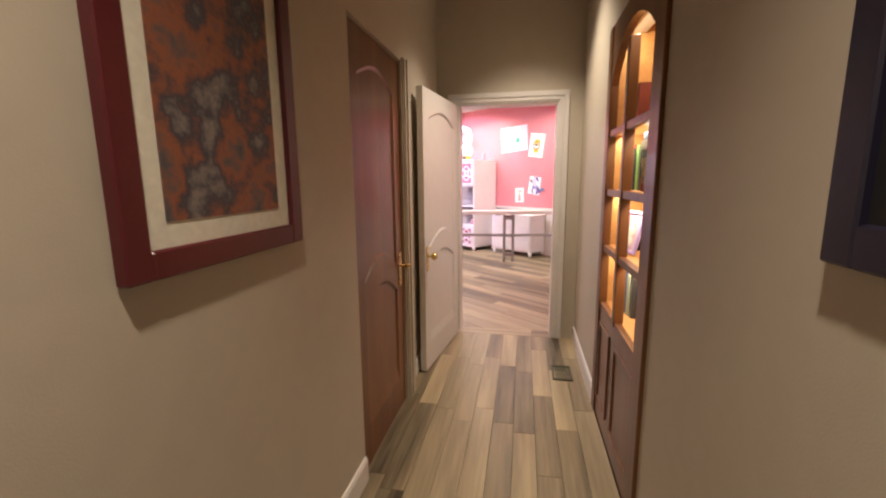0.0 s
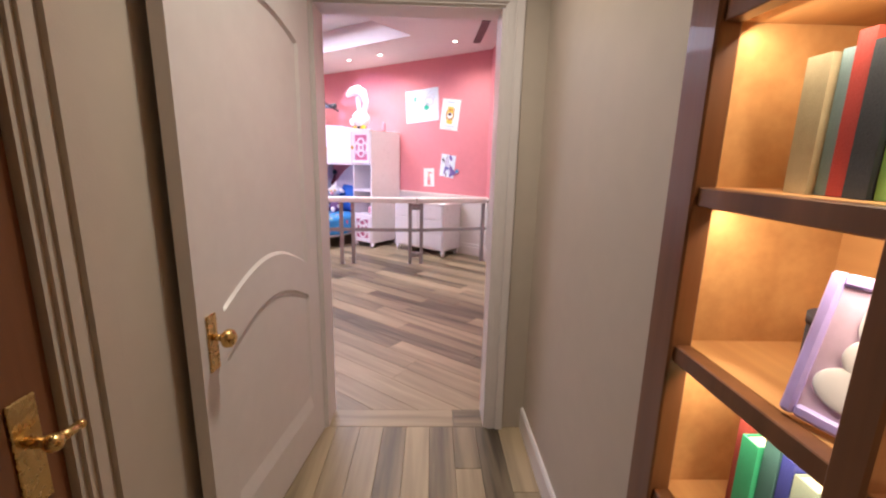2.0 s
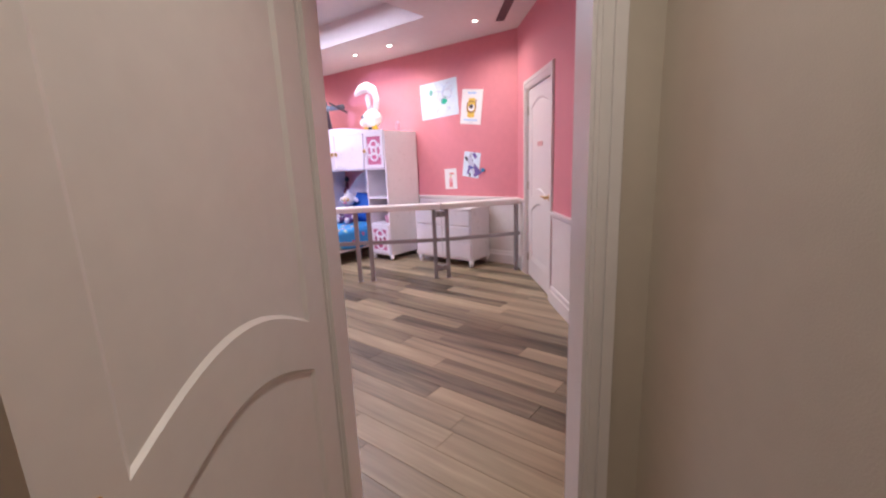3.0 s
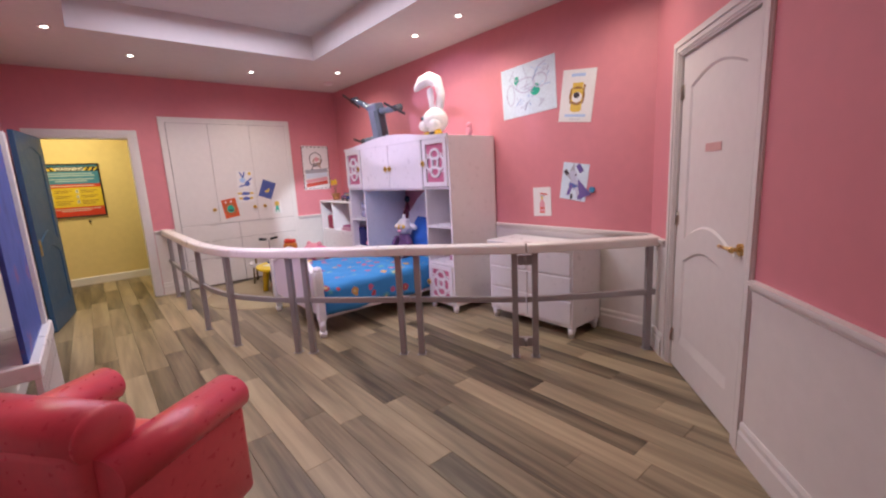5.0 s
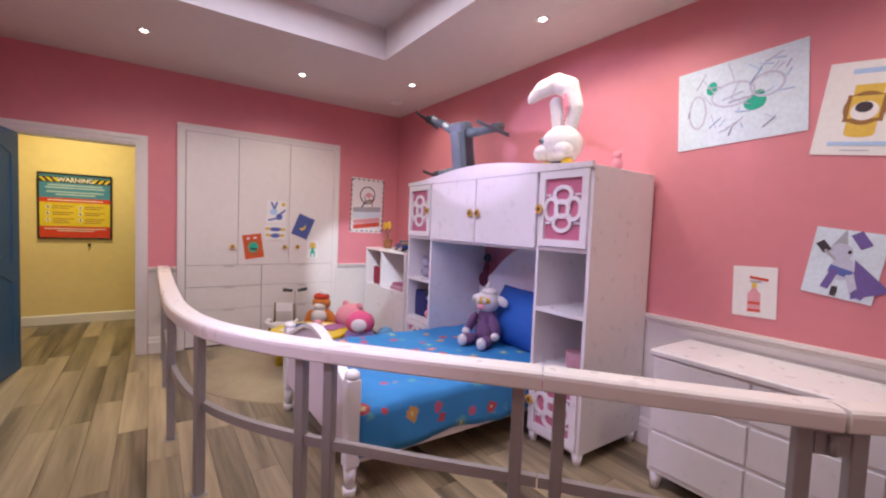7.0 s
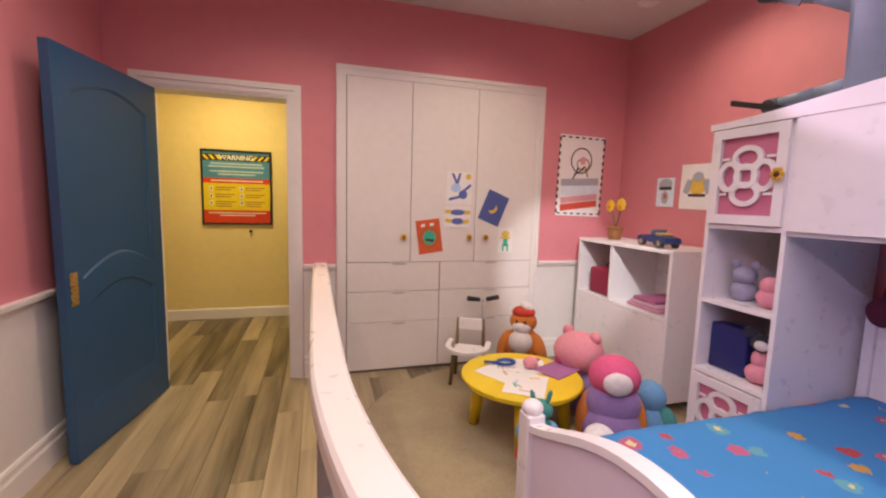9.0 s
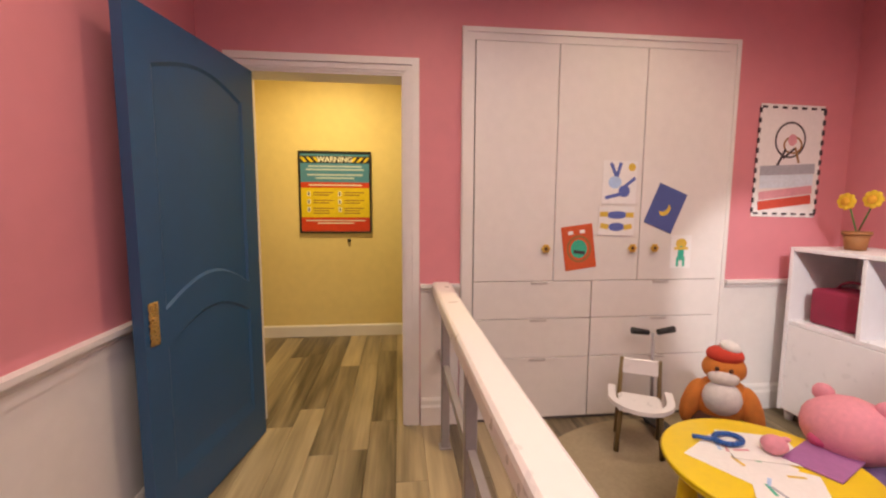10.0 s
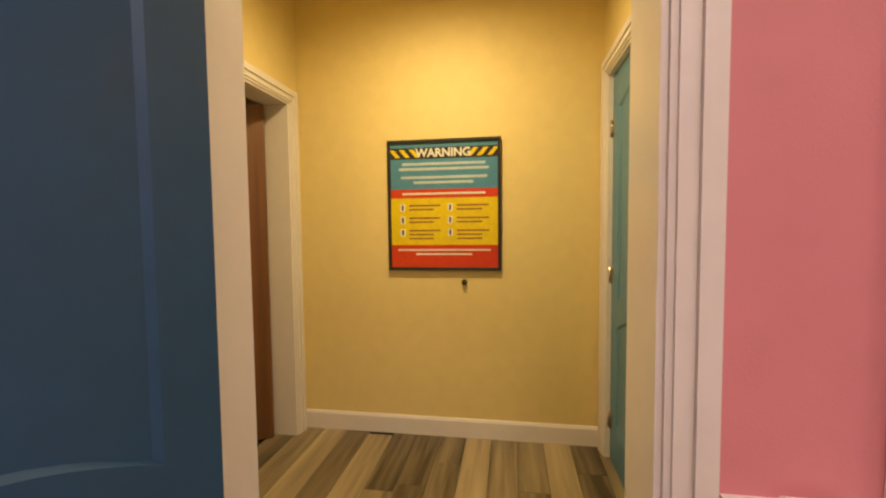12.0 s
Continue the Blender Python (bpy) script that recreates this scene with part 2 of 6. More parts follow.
solid("wall_corridor_left", [(a, b, 1.06, 1.25, z0, z1) for a, b, z0, z1 in wall_with_holes(-1.5, 2.61, TOP, [(1.74, 2.49, 2.04)])] + [(1.74, 2.49, 1.24, 1.30, 0, 2.1), (2.61, 3.70, 1.10, 1.25, 0, TOP)], M_CREAM, "beige painted corridor wall", "wall", HALL)
solid("wall_corridor_right", [(a, b, -0.24, -0.09, z0, z1) for a, b, z0, z1 in wall_with_holes(-1.5, 3.70, TOP, [(1.66, 2.605, 2.12)])], M_CREAM, "beige painted corridor wall with a built-in bookcase", "wall", HALL)
solid("wall_corridor_back", [(-1.65, -1.5, -0.24, 1.25, 0, TOP)], M_CREAM, "beige painted wall at the corridor start", "wall", HALL)
solid("wall_passage_back", [(1.3, 4.10, 10.74, 10.89, 0, TOP)], M_YELLOW, "pale yellow painted wall", "wall")
solid("wall_passage_left", [(1.92, 2.07, a, b, z0, z1) for a, b, z0, z1 in wall_with_holes(9.12, 10.74, TOP, [(9.76, 10.63, 2.045)])], M_YELLOW, "pale yellow wall with an open doorway", "wall")
solid("wall_passage_right", [(3.90, 4.05, a, b, z0, z1) for a, b, z0, z1 in wall_with_holes(9.12, 10.74, TOP, [(9.60, 10.64, 2.10)])], M_YELLOW, "pale yellow wall round a teal door", "wall")
solid("wall_passage_front", [(a, b, 9.12, 9.135, z0, z1) for a, b, z0, z1 in wall_with_holes(2.07, 3.90, TOP, [(2.765, 3.63, 2.02)])], M_YELLOW, "pale yellow side of the doorway wall", "wall")
solid("wall_side_room", [(1.25, 1.35, 9.2, 10.74, 0, TOP), (1.35, 1.92, 9.2, 9.3, 0, TOP)], M_CREAM, "dim beige wall of a side room", "wall")

# ceilings
bm = bmesh.new()
TX0, TX1, TY0, TY1 = 3.2, 5.37, 4.4, 7.35
for b in [(2.3, TX0, 1.6, 9.0), (TX1, 6.5, 1.6, 9.0), (TX0, TX1, 1.6, TY0), (TX0, TX1, TY1, 9.0)]:
    box(bm, *b, 2.75, 2.83)
for b in [(TX0 - 0.05, TX0, TY0 - 0.05, TY1 + 0.05), (TX1, TX1 + 0.05, TY0 - 0.05, TY1 + 0.05), (TX0, TX1, TY0 - 0.05, TY0), (TX0, TX1, TY1, TY1 + 0.05)]:
    box(bm, *b, 2.83, 3.01)
box(bm, TX0 - 0.1, TX1 + 0.1, TY0 - 0.1, TY1 + 0.1, 3.01, 3.07)
for co, no in ((hall(3.8, 0), ALONG),):
    bmesh.ops.bisect_plane(bm, geom=bm.verts[:] + bm.edges[:] + bm.faces[:], plane_co=co, plane_no=no, clear_inner=True)
tagged(part("ceiling", bm, M_CEIL), "white tray ceiling washed with purple light", "ceiling", "", "structure")
solid("ceiling_corridor", [(-1.6, 3.77, -0.2, 1.2, 2.95, 3.05)], M_CREAM, "beige corridor ceiling", "ceiling", HALL)
solid("ceiling_passage", [(1.3, 4.0, 9.125, 10.8, 2.76, 2.86)], M_YELLOW, "pale yellow ceiling", "ceiling")

# floors: sub-floor slabs, the planks lie on them
floor_room = solid("floor", [(1.2, 6.6, 1.6, 10.85, -0.12, -0.014)], M_GAP, "weathered grey-brown wood plank floor", "floor")
floor_hall = solid("floor_corridor", [(-1.65, 3.85, -0.9, 1.3, -0.12, -0.013)], M_GAP, "grey-brown wood plank floor of the corridor", "floor", HALL)

# white panelling under the chair rail
BASE = [(0, 0), (0.018, 0), (0.018, 0.11), (0.012, 0.125), (0.012, 0.15), (0.006, 0.165), (0, 0.165)]
CHAIR = [(0, 0.76), (0.012, 0.76), (0.012, 0.80), (0.022, 0.81), (0.022, 0.825), (0.038, 0.83), (0.038, 0.85), (0, 0.85)]


def run(name, points, profile, material, label, category="trim", m=None, kind="structure"):
    bm = bmesh.new()
    sweep(bm, points, profile)
    return tagged(part(name, bm, material, None, "", m), label, category, "", kind)


def panelled(points, m=None):
    """A white dado: flat panel, chair rail and skirting, on the right-hand side of the way along points."""
    run("wainscot", points, [(0, 0), (0.008, 0), (0.008, 0.78), (0, 0.78)], M_WHITE, "white painted wall panelling", "panelling", m)
    run("chair_rail", points, CHAIR, M_WHITE, "white moulded chair rail", "trim", m)
    run("baseboard", points, [(s + 0.008 if s else 0, h) for s, h in BASE], M_WHITE, "tall white moulded baseboard", "baseboard", m)


panelled([(2.555, 3.0, 0), (2.555, 8.97, 0)])
panelled([(2.555, 8.97, 0), (2.68, 8.97, 0)])
panelled([(3.714, 8.97, 0), (3.94, 8.97, 0)])
panelled([(5.605, 8.97, 0), (6.395, 8.97, 0)])
panelled([(6.395, 8.97, 0), (6.395, 3.80, 0)])
panelled([(7.61, -0.66, 0), (7.26, -0.66, 0)], SOUTH)
panelled([(6.19, -0.66, 0), (3.75, -0.66, 0)], SOUTH)
SMALL_BASE = [(0, 0), (0.015, 0), (0.015, 0.10), (0.008, 0.115), (0, 0.115)]
run("baseboard", [(3.70, -0.09, 0), (2.62, -0.09, 0)], SMALL_BASE, M_WHITE, "white painted baseboard", "baseboard", HALL)
run("baseboard", [(1.63, -0.09, 0), (-1.5, -0.09, 0)], SMALL_BASE, M_WHITE, "white painted baseboard", "baseboard", HALL)
run("baseboard", [(-1.5, 1.06, 0), (1.735, 1.06, 0)], SMALL_BASE, M_WHITE, "white painted baseboard", "baseboard", HALL)
run("baseboard", [(2.62, 1.10, 0), (3.70, 1.10, 0)], SMALL_BASE, M_WHITE, "white painted baseboard", "baseboard", HALL)
run("baseboard", [(2.07, 10.72, 0), (2.07, 10.74, 0), (3.90, 10.74, 0), (3.90, 10.73, 0)], SMALL_BASE, M_WHITE, "cream-white baseboard of the passage", "baseboard")


# door frames: jamb lining and moulded casing
def casing(bm, a0, a1, top, face, out, width=0.085):
    """Moulded architrave round an opening a0..a1 along x, on the plane y = face, standing out along out."""
    for k, (w0, w1, d) in enumerate([(0, width, 0.010), (0.012, 0.035, 0.016), (0.045, width - 0.006, 0.020)]):
        y0, y1 = sorted((face, face + out * d))
        box(bm, a0 - w1, a0 - w0, y0, y1, 0, top + w0)
        box(bm, a1 + w0, a1 + w1, y0, y1, 0, top + w0)
        box(bm, a0 - w1, a1 + w1, y0, y1, top + w0, top + w1)


def door_frame(name, a0, a1, top, y0, y1, material, label, m=None, front=True, back=True):
    ob = thing(name, label, "door frame", m, "", "structure")
    bm = bmesh.new()
    t = 0.018
    box(bm, a0, a0 + t, y0 - 0.002, y1 + 0.002, 0, top)
    box(bm, a1 - t, a1, y0 - 0.002, y1 + 0.002, 0, top)
    box(bm, a0 + t, a1 - t, y0 - 0.002, y1 + 0.002, top - t, top)
    part("lining", bm, material, ob)
    for on, face, out in ((front, y0, -1), (back, y1, 1)):
        if on:
            bm = bmesh.new()
            casing(bm, a0 + 0.006, a1 - 0.006, top - 0.006, face, out)
            part("casing", bm, material, ob)
    return ob


TURN90 = Matrix.Rotation(radians(90), 4, "Z")
door_frame("door_frame_1", 0.095, 0.925, 2.0, -3.85, -3.70, M_WHITE, "white painted frame of the corridor doorway", HALL @ TURN90)
door_frame("door_frame_2", 6.28, 7.17, 2.035, -0.81, -0.66, M_WHITE, "white moulded door frame in the pink wall", SOUTH, front=False)
door_frame("door_frame_3", 2.765, 3.63, 2.02, 8.97, 9.135, M_WHITE, "white moulded frame of the doorway to the passage")
door_frame("door_frame_4", 9.60, 10.64, 2.10, -4.05, -3.90, M_WHITE, "white frame round the teal door", TURN90, front=False)
door_frame("door_frame_5", 9.76, 10.63, 2.045, -2.07, -1.92, M_WHITE, "white moulded frame of a side doorway", TURN90)
jamb = thing("door_frame_6", "beige moulded frame beside the oak door", "door frame", HALL, "", "structure")
bm = bmesh.new()
for w0, w1, d in ((0, 0.12, 0.010), (0.014, 0.04, 0.017), (0.055, 0.114, 0.022)):
    box(bm, 2.486 + w0, 2.486 + w1, 1.06 - d, 1.06, 0, 2.06)
part("casing", bm, M_CREAM, jamb)
bm = bmesh.new()
box(bm, 2.472, 2.49, 1.058, 1.24, 0, 2.04)
part("lining", bm, M_CREAM, jamb)


# doors: the leaf runs along x from its hinge, the face looks along -y
def door(name, m, width, height, material, label, thick=0.042, hinges=True):
    """A two-panel door: sunk panels, the upper one with an arched foot and head, the lower one with an arched head."""
    ob = thing(name, label, "door", m)
    s, n, sink, slope = 0.115, 14, 0.009, 0.014
    x0, x1 = s, width - s
    arc = [math.sin(math.pi * i / n) for i in range(n + 1)]
    upper = [(x0 + (x1 - x0) * i / n, 0.90 + 0.10 * arc[i]) for i in range(n + 1)] + [(x1 + (x0 - x1) * i / n, height - 0.19 + 0.07 * arc[i]) for i in range(n + 1)]
    lower = [(x0, 0.20), (x1, 0.20)] + [(x1 + (x0 - x1) * i / n, 0.755 + 0.10 * arc[i]) for i in range(n + 1)]
    bm = bmesh.new()
    box(bm, 0, width, sink, thick - sink, 0.008, height)
    for y, inward in ((0.0, 1), (thick, -1)):
        edges, loops = [], []
        for outline in ([(0, 0.008), (width, 0.008), (width, height), (0, height)], upper, lower):
            vs = [bm.verts.new((x, y, z)) for x, z in outline]
            loops.append(vs)
            edges += [bm.edges.new((vs[i], vs[(i + 1) % len(vs)])) for i in range(len(vs))]
        bmesh.ops.triangle_fill(bm, use_beauty=True, use_dissolve=False, edges=edges)
        outer = [bm.verts.new((v.co.x, y + inward * sink, v.co.z)) for v in loops[0]]
        for i in range(4):
            bm.faces.new((loops[0][i], loops[0][(i + 1) % 4], outer[(i + 1) % 4], outer[i]))
        for vs in loops[1:]:
            k = len(vs)
            cx, cz = sum(v.co.x for v in vs) / k, sum(v.co.z for v in vs) / k
            w, h = max(v.co.x for v in vs) - cx, max(v.co.z for v in vs) - cz
            deep = [bm.verts.new((cx + (v.co.x - cx) * (1 - slope / w), y + inward * (sink + 0.0005), cz + (v.co.z - cz) * (1 - slope / h))) for v in vs]
            for i in range(k):
                bm.faces.new((vs[i], vs[(i + 1) % k], deep[(i + 1) % k], deep[i]))
    bmesh.ops.recalc_face_normals(bm, faces=bm.faces[:])
    part("leaf", bm, material, ob)
    if hinges:
        for z in (0.22, 1.02, 1.80):
            bm = bmesh.new()
            tube(bm, (-0.006, -0.008, z - 0.045), (-0.006, -0.008, z + 0.045), 0.007, seg=10)
            box(bm, -0.002, 0.028, -0.003, 0.0, z - 0.045, z + 0.045)
            part("hinge", bm, M_CHROME, ob)
    return ob


def knob_on(ob, x, z, side=-1, y=0.0, plate=(0.04, 0.16), lever=0.0, material=None):
    """A backplate with a knob, or with a lever of that length."""
    material = material or M_BRASS
    bm = bmesh.new()
    y0, y1 = sorted((y, y + side * 0.006))
    if plate:
        box(bm, x - plate[0] / 2, x + plate[0] / 2, y0, y1, z - plate[1] * 0.6, z + plate[1] * 0.4, bevel=0.002)
        h = part("door_handle", bm, material, ob, "brass backplate")
    else:
        tube(bm, (x, y, z), (x, y + side * 0.012, z), 0.03, seg=24)
        h = part("door_handle", bm, material, ob, "metal rose")
    bm = bmesh.new()
    tube(bm, (x, y, z), (x, y + side * 0.045, z), 0.010)
    if lever:
        tube(bm, (x, y + side * 0.045, z), (x + lever, y + side * 0.05, z), 0.010, 0.008)
        ball(bm, (x + lever, y + side * 0.05, z), 0.009)
        ball(bm, (x, y + side * 0.045, z), 0.016)
    else:
        ball(bm, (x, y + side * 0.052, z), (0.027, 0.02, 0.027))
    part("lever" if lever else "knob", bm, material, h)


def line_pose(x0, y0, x1, y1):
    """The pose of a leaf hinged at the first point that reaches towards the second."""
    return pose(x0, y0, 0, 0, 0, math.degrees(math.atan2(y1 - y0, x1 - x0)))


h0, h1 = hall(3.685, 0.965), hall(2.85, 1.068)
d1 = door("door_1", line_pose(h0.x, h0.y, h1.x, h1.y), 0.835, 1.985, M_WHITE, "open white two-panel door with a brass knob")
# this leaf shows its far side to the walker
knob_on(d1, 0.785, 0.85, 1, 0.042, (0.042, 0.17))
d2 = door("door_2", SOUTH @ pose(7.15, -0.674, 0, 0, 0, 180), 0.85, 2.01, M_WHITE, "closed white panel door with a lever handle")
knob_on(d2, 0.80, 0.955, -1, 0.0, None, -0.11, M_BRASS)
d3 = door("door_3", line_pose(2.789, 8.962, 2.645, 8.095), 0.835, 1.995, M_BLUE, "open dark blue panel door with a brass plate")
bm = bmesh.new()
box(bm, 0.765, 0.812, 0.042, 0.048, 0.785, 0.945, bevel=0.002)
tube(bm, (0.788, 0.047, 0.885), (0.788, 0.053, 0.885), 0.012)
box(bm, 0.785, 0.791, 0.047, 0.0495, 0.815, 0.84)
part("door_plate", bm, M_BRASS, d3, "brass lock plate")
d4 = door("door_4", pose(3.925, 10.62, 0, 0, 0, -90), 1.0, 2.08, M_TEAL, "closed teal panel door with a small sign")
oak = door("door_5", HALL @ pose(1.745, 1.075, 0, 0, 0, 0), 0.725, 2.03, M_OAK, "closed varnished oak door with a brass handle", hinges=False)
knob_on(oak, 0.665, 0.88, -1, 0.0, (0.05, 0.20), 0.05)


# ---- the corridor's things ----
def framed_picture(name, label, m, w, h, frame_mat, mount, frame_w, blobs, back=None, mount_w=0.05, thick=0.03):
    """A framed print that hangs on a wall: local x along the wall, z up, the face looks along -y. blobs: (x, z, w, h, turn, material)."""
    ob = thing(name, label, "picture", m)
    bm = bmesh.new()
    for b in ((-w / 2, -w / 2 + frame_w, -h / 2, h / 2), (w / 2 - frame_w, w / 2, -h / 2, h / 2), (-w / 2 + frame_w, w / 2 - frame_w, h / 2 - frame_w, h / 2), (-w / 2 + frame_w, w / 2 - frame_w, -h / 2, -h / 2 + frame_w)):
        box(bm, b[0], b[1], -thick, 0, b[2], b[3], bevel=0.004)
    part("frame", bm, frame_mat, ob)
    bm = bmesh.new()
    box(bm, -w / 2 + frame_w * 0.8, w / 2 - frame_w * 0.8, -thick * 0.55, -0.002, -h / 2 + frame_w * 0.8, h / 2 - frame_w * 0.8)
    part("mount", bm, mount, ob)
    if back:
        bm = bmesh.new()
        e = frame_w + mount_w
        box(bm, -w / 2 + e, w / 2 - e, -thick * 0.62, -thick * 0.55, -h / 2 + e, h / 2 - e)
        part("print", bm, back, ob)
    for bx, bz, bw, bh, turn, bmat in blobs:
        bm = bmesh.new()
        box(bm, -bw / 2, bw / 2, -thick * 0.70, -thick * 0.6, -bh / 2, bh / 2, pose(bx, 0, bz, 0, turn, 0))
        part("printed_bar", bm, bmat, ob)
    return ob


def painted(name, colours, scale=7.0, seed=0.0):
    """A blotchy painted print in a few colours."""
    m = bpy.data.materials.new(name)
    m.use_nodes = True
    n, l = m.node_tree.nodes, m.node_tree.links
    b = n["Principled BSDF"]
    b.inputs["Roughness"].default_value = 0.55
    co, mp, tex, tone = n.new("ShaderNodeTexCoord"), n.new("ShaderNodeMapping"), n.new("ShaderNodeTexNoise"), n.new("ShaderNodeValToRGB")
    mp.inputs["Location"].default_value = (seed, seed * 2, seed * 3)
    l.new(co.outputs["Object"], mp.inputs["Vector"])
    l.new(mp.outputs[0], tex.inputs["Vector"])
    tex.inputs["Scale"].default_value, tex.inputs["Detail"].default_value, tex.inputs["Roughness"].default_value = scale, 5, 0.6
    l.new(tex.outputs["Fac"], tone.inputs[0])
    e = tone.color_ramp.elements
    k = len(colours)
    while len(e) < k:
        e.new(0.5)
    for i, c in enumerate(colours):
        e[i].position, e[i].color = 0.28 + 0.44 * i / (k - 1), (*c, 1)
    l.new(tone.outputs[0], b.inputs["Base Color"])
    return m


M_MAROON = plain("maroon_lacquer", (0.10, 0.012, 0.018), 0.35)
M_MOUNT = plain("cream_mount", (0.76, 0.72, 0.62), 0.8)
M_PRINT = painted("dark_painting", [(0.02, 0.02, 0.03), (0.10, 0.09, 0.10), (0.30, 0.10, 0.05), (0.05, 0.05, 0.07), (0.26, 0.22, 0.20), (0.14, 0.15, 0.18)], 6.5)
framed_picture("framed_painting", "dark blotchy painting in a maroon frame with cream mount", HALL @ pose(0.96, 1.058, 1.61, 0, 0, 0), 0.59, 0.82, M_MAROON, M_MOUNT, 0.055, [], M_PRINT, 0.05)
framed_picture("framed_picture", "dark framed picture on the beige corridor wall", HALL @ pose(0.48, -0.088, 1.67, 0, 0, 180), 0.58, 0.82, plain("dark_frame", (0.014, 0.012, 0.03), 0.4), M_BLACK, 0.06, [], None)
bm = bmesh.new()
for i in range(7):
    box(bm, 0.05, 0.245, 0.02 + 0.014 * i, 0.028 + 0.014 * i, 0.0, 0.005)
box(bm, 0.03, 0.265, 0.0, 0.014, 0, 0.006)
box(bm, 0.03, 0.265, 0.122, 0.136, 0, 0.006)
box(bm, 0.03, 0.05, 0.0, 0.136, 0, 0.006)
box(bm, 0.245, 0.265, 0.0, 0.136, 0, 0.006)
tagged(part("floor_vent", bm, plain("olive_metal", (0.07, 0.065, 0.035), 0.5), None, "", HALL @ pose(2.86, 0.0, 0.0)), "dark olive metal floor vent by the wall", "vent")

# built-in bookcase
case = thing("bookcase", "built-in oak bookcase with lit shelves full of books", "bookcase", HALL)
U0, U1, VF, VB = 1.64, 2.615, -0.075, -0.40
SHELVES = (0.68, 1.01, 1.32, 1.63)
bm = bmesh.new()
box(bm, U0, U0 + 0.125, -0.12, VF, 0, 2.16, bevel=0.004)
part("stile", bm, M_DARKOAK, case)
bm = bmesh.new()
box(bm, U1 - 0.085, U1, -0.12, VF, 0, 2.16, bevel=0.004)
part("stile", bm, M_DARKOAK, case)
bm = bmesh.new()
box(bm, 2.155, 2.20, -0.125, VF - 0.004, 0.66, 2.0, bevel=0.004)
part("mullion", bm, M_DARKOAK, case)
bm = bmesh.new()
box(bm, U0 + 0.095, U1 - 0.085, -0.11, VF - 0.01, 0.0, 0.655, bevel=0.003)
for a, b in ((U0 + 0.13, 2.12), (2.23, U1 - 0.12)):
    for q in ((a, a + 0.02, 0.12, 0.58), (b - 0.02, b, 0.12, 0.58), (a + 0.02, b - 0.02, 0.12, 0.14), (a + 0.02, b - 0.02, 0.56, 0.58)):
        box(bm, q[0], q[1], VF - 0.012, VF - 0.002, q[2], q[3])
part("lower_panel", bm, M_OAK, case)
# arched head board
bm = bmesh.new()
outline = [(U1 - 0.085, 2.16), (U0 + 0.095, 2.16)]
outline += [(U0 + 0.095 + (U1 - U0 - 0.18) * i / 16, 1.86 + 0.20 * math.sin(math.pi * i / 16) ** 0.7) for i in range(17)]
prism(bm, outline, VF - 0.004, -0.115)
part("arched_head", bm, M_DARKOAK, case)
bm = bmesh.new()
box(bm, U0 + 0.02, U1 - 0.02, VB - 0.02, VB, 0.6, 2.16)
part("back_panel", bm, M_SHELF, case)
for u in (U0 + 0.02, U1 - 0.06):
    bm = bmesh.new()
    box(bm, u, u + 0.04, VB, -0.12, 0.6, 2.16)
    part("side_panel", bm, M_SHELF, case)
bm = bmesh.new()
box(bm, U0 + 0.02, U1 - 0.02, VB - 0.02, -0.10, 2.161, 2.20)
part("top_panel", bm, M_SHELF, case)
for z in SHELVES:
    bm = bmesh.new()
    box(bm, U0 + 0.06, U1 - 0.06, VB, -0.118, z - 0.025, z)
    part("shelf", bm, M_SHELF, case)
    bm = bmesh.new()
    box(bm, U0 + 0.095, U1 - 0.085, -0.117, -0.085, z - 0.034, z + 0.001, bevel=0.002)
    part("shelf_edge", bm, M_DARKOAK, case)
for z in (0.98, 1.28, 1.59, 2.1):
    p, q = hall(2.15, -0.14, z), hall(2.15, -0.34, z - 0.30)
    lamp = area("shelf_lamp", p, q, 1.9, (1.0, 0.76, 0.50), 0.78, 0.015)
    lamp.matrix_world = Matrix.Translation(p) @ HALL.to_3x3().to_4x4() @ Matrix.Rotation(radians(-35), 4, "X")

M_PAGES = plain("book_pages", (0.66, 0.58, 0.43), 0.85)
BOOK_MATS = {}


def book(m, thick, height, depth, colour, group="books on the lit shelves"):
    """A closed book: local x is its thickness, y its depth with the spine at -y, z its height."""
    key = tuple(colour)
    if key not in BOOK_MATS:
        BOOK_MATS[key] = plain("book_cloth", colour, 0.6, 0.2, 300)
    lum = sum(colour) / 3
    tone = "black" if max(colour) < 0.06 else "red" if colour[0] > 2.2 * colour[1] else "green" if colour[1] > 1.3 * colour[0] and colour[1] > colour[2] else "blue" if colour[2] > 1.3 * colour[0] else "cream" if lum > 0.35 else "brown"
    ob = thing("book", "closed " + tone + " clothbound book on a wooden shelf", "book", m, group)
    bm = bmesh.new()
    c = 0.003
    box(bm, 0, c, 0, depth, 0, height)
    box(bm, thick - c, thick, 0, depth, 0, height)
    box(bm, c, thick - c, 0, c, 0, height)
    part("cover", bm, BOOK_MATS[key], ob)
    bm = bmesh.new()
    box(bm, c, thick - c, c, depth - 0.004, 0.004, height - 0.004)
    part("pages", bm, M_PAGES, ob)
    return ob


rng = random.Random(7)
TINTS = [(0.10, 0.025, 0.02), (0.03, 0.03, 0.035), (0.30, 0.05, 0.03), (0.20, 0.14, 0.08), (0.06, 0.16, 0.13), (0.05, 0.09, 0.22), (0.45, 0.38, 0.27), (0.12, 0.11, 0.10)]


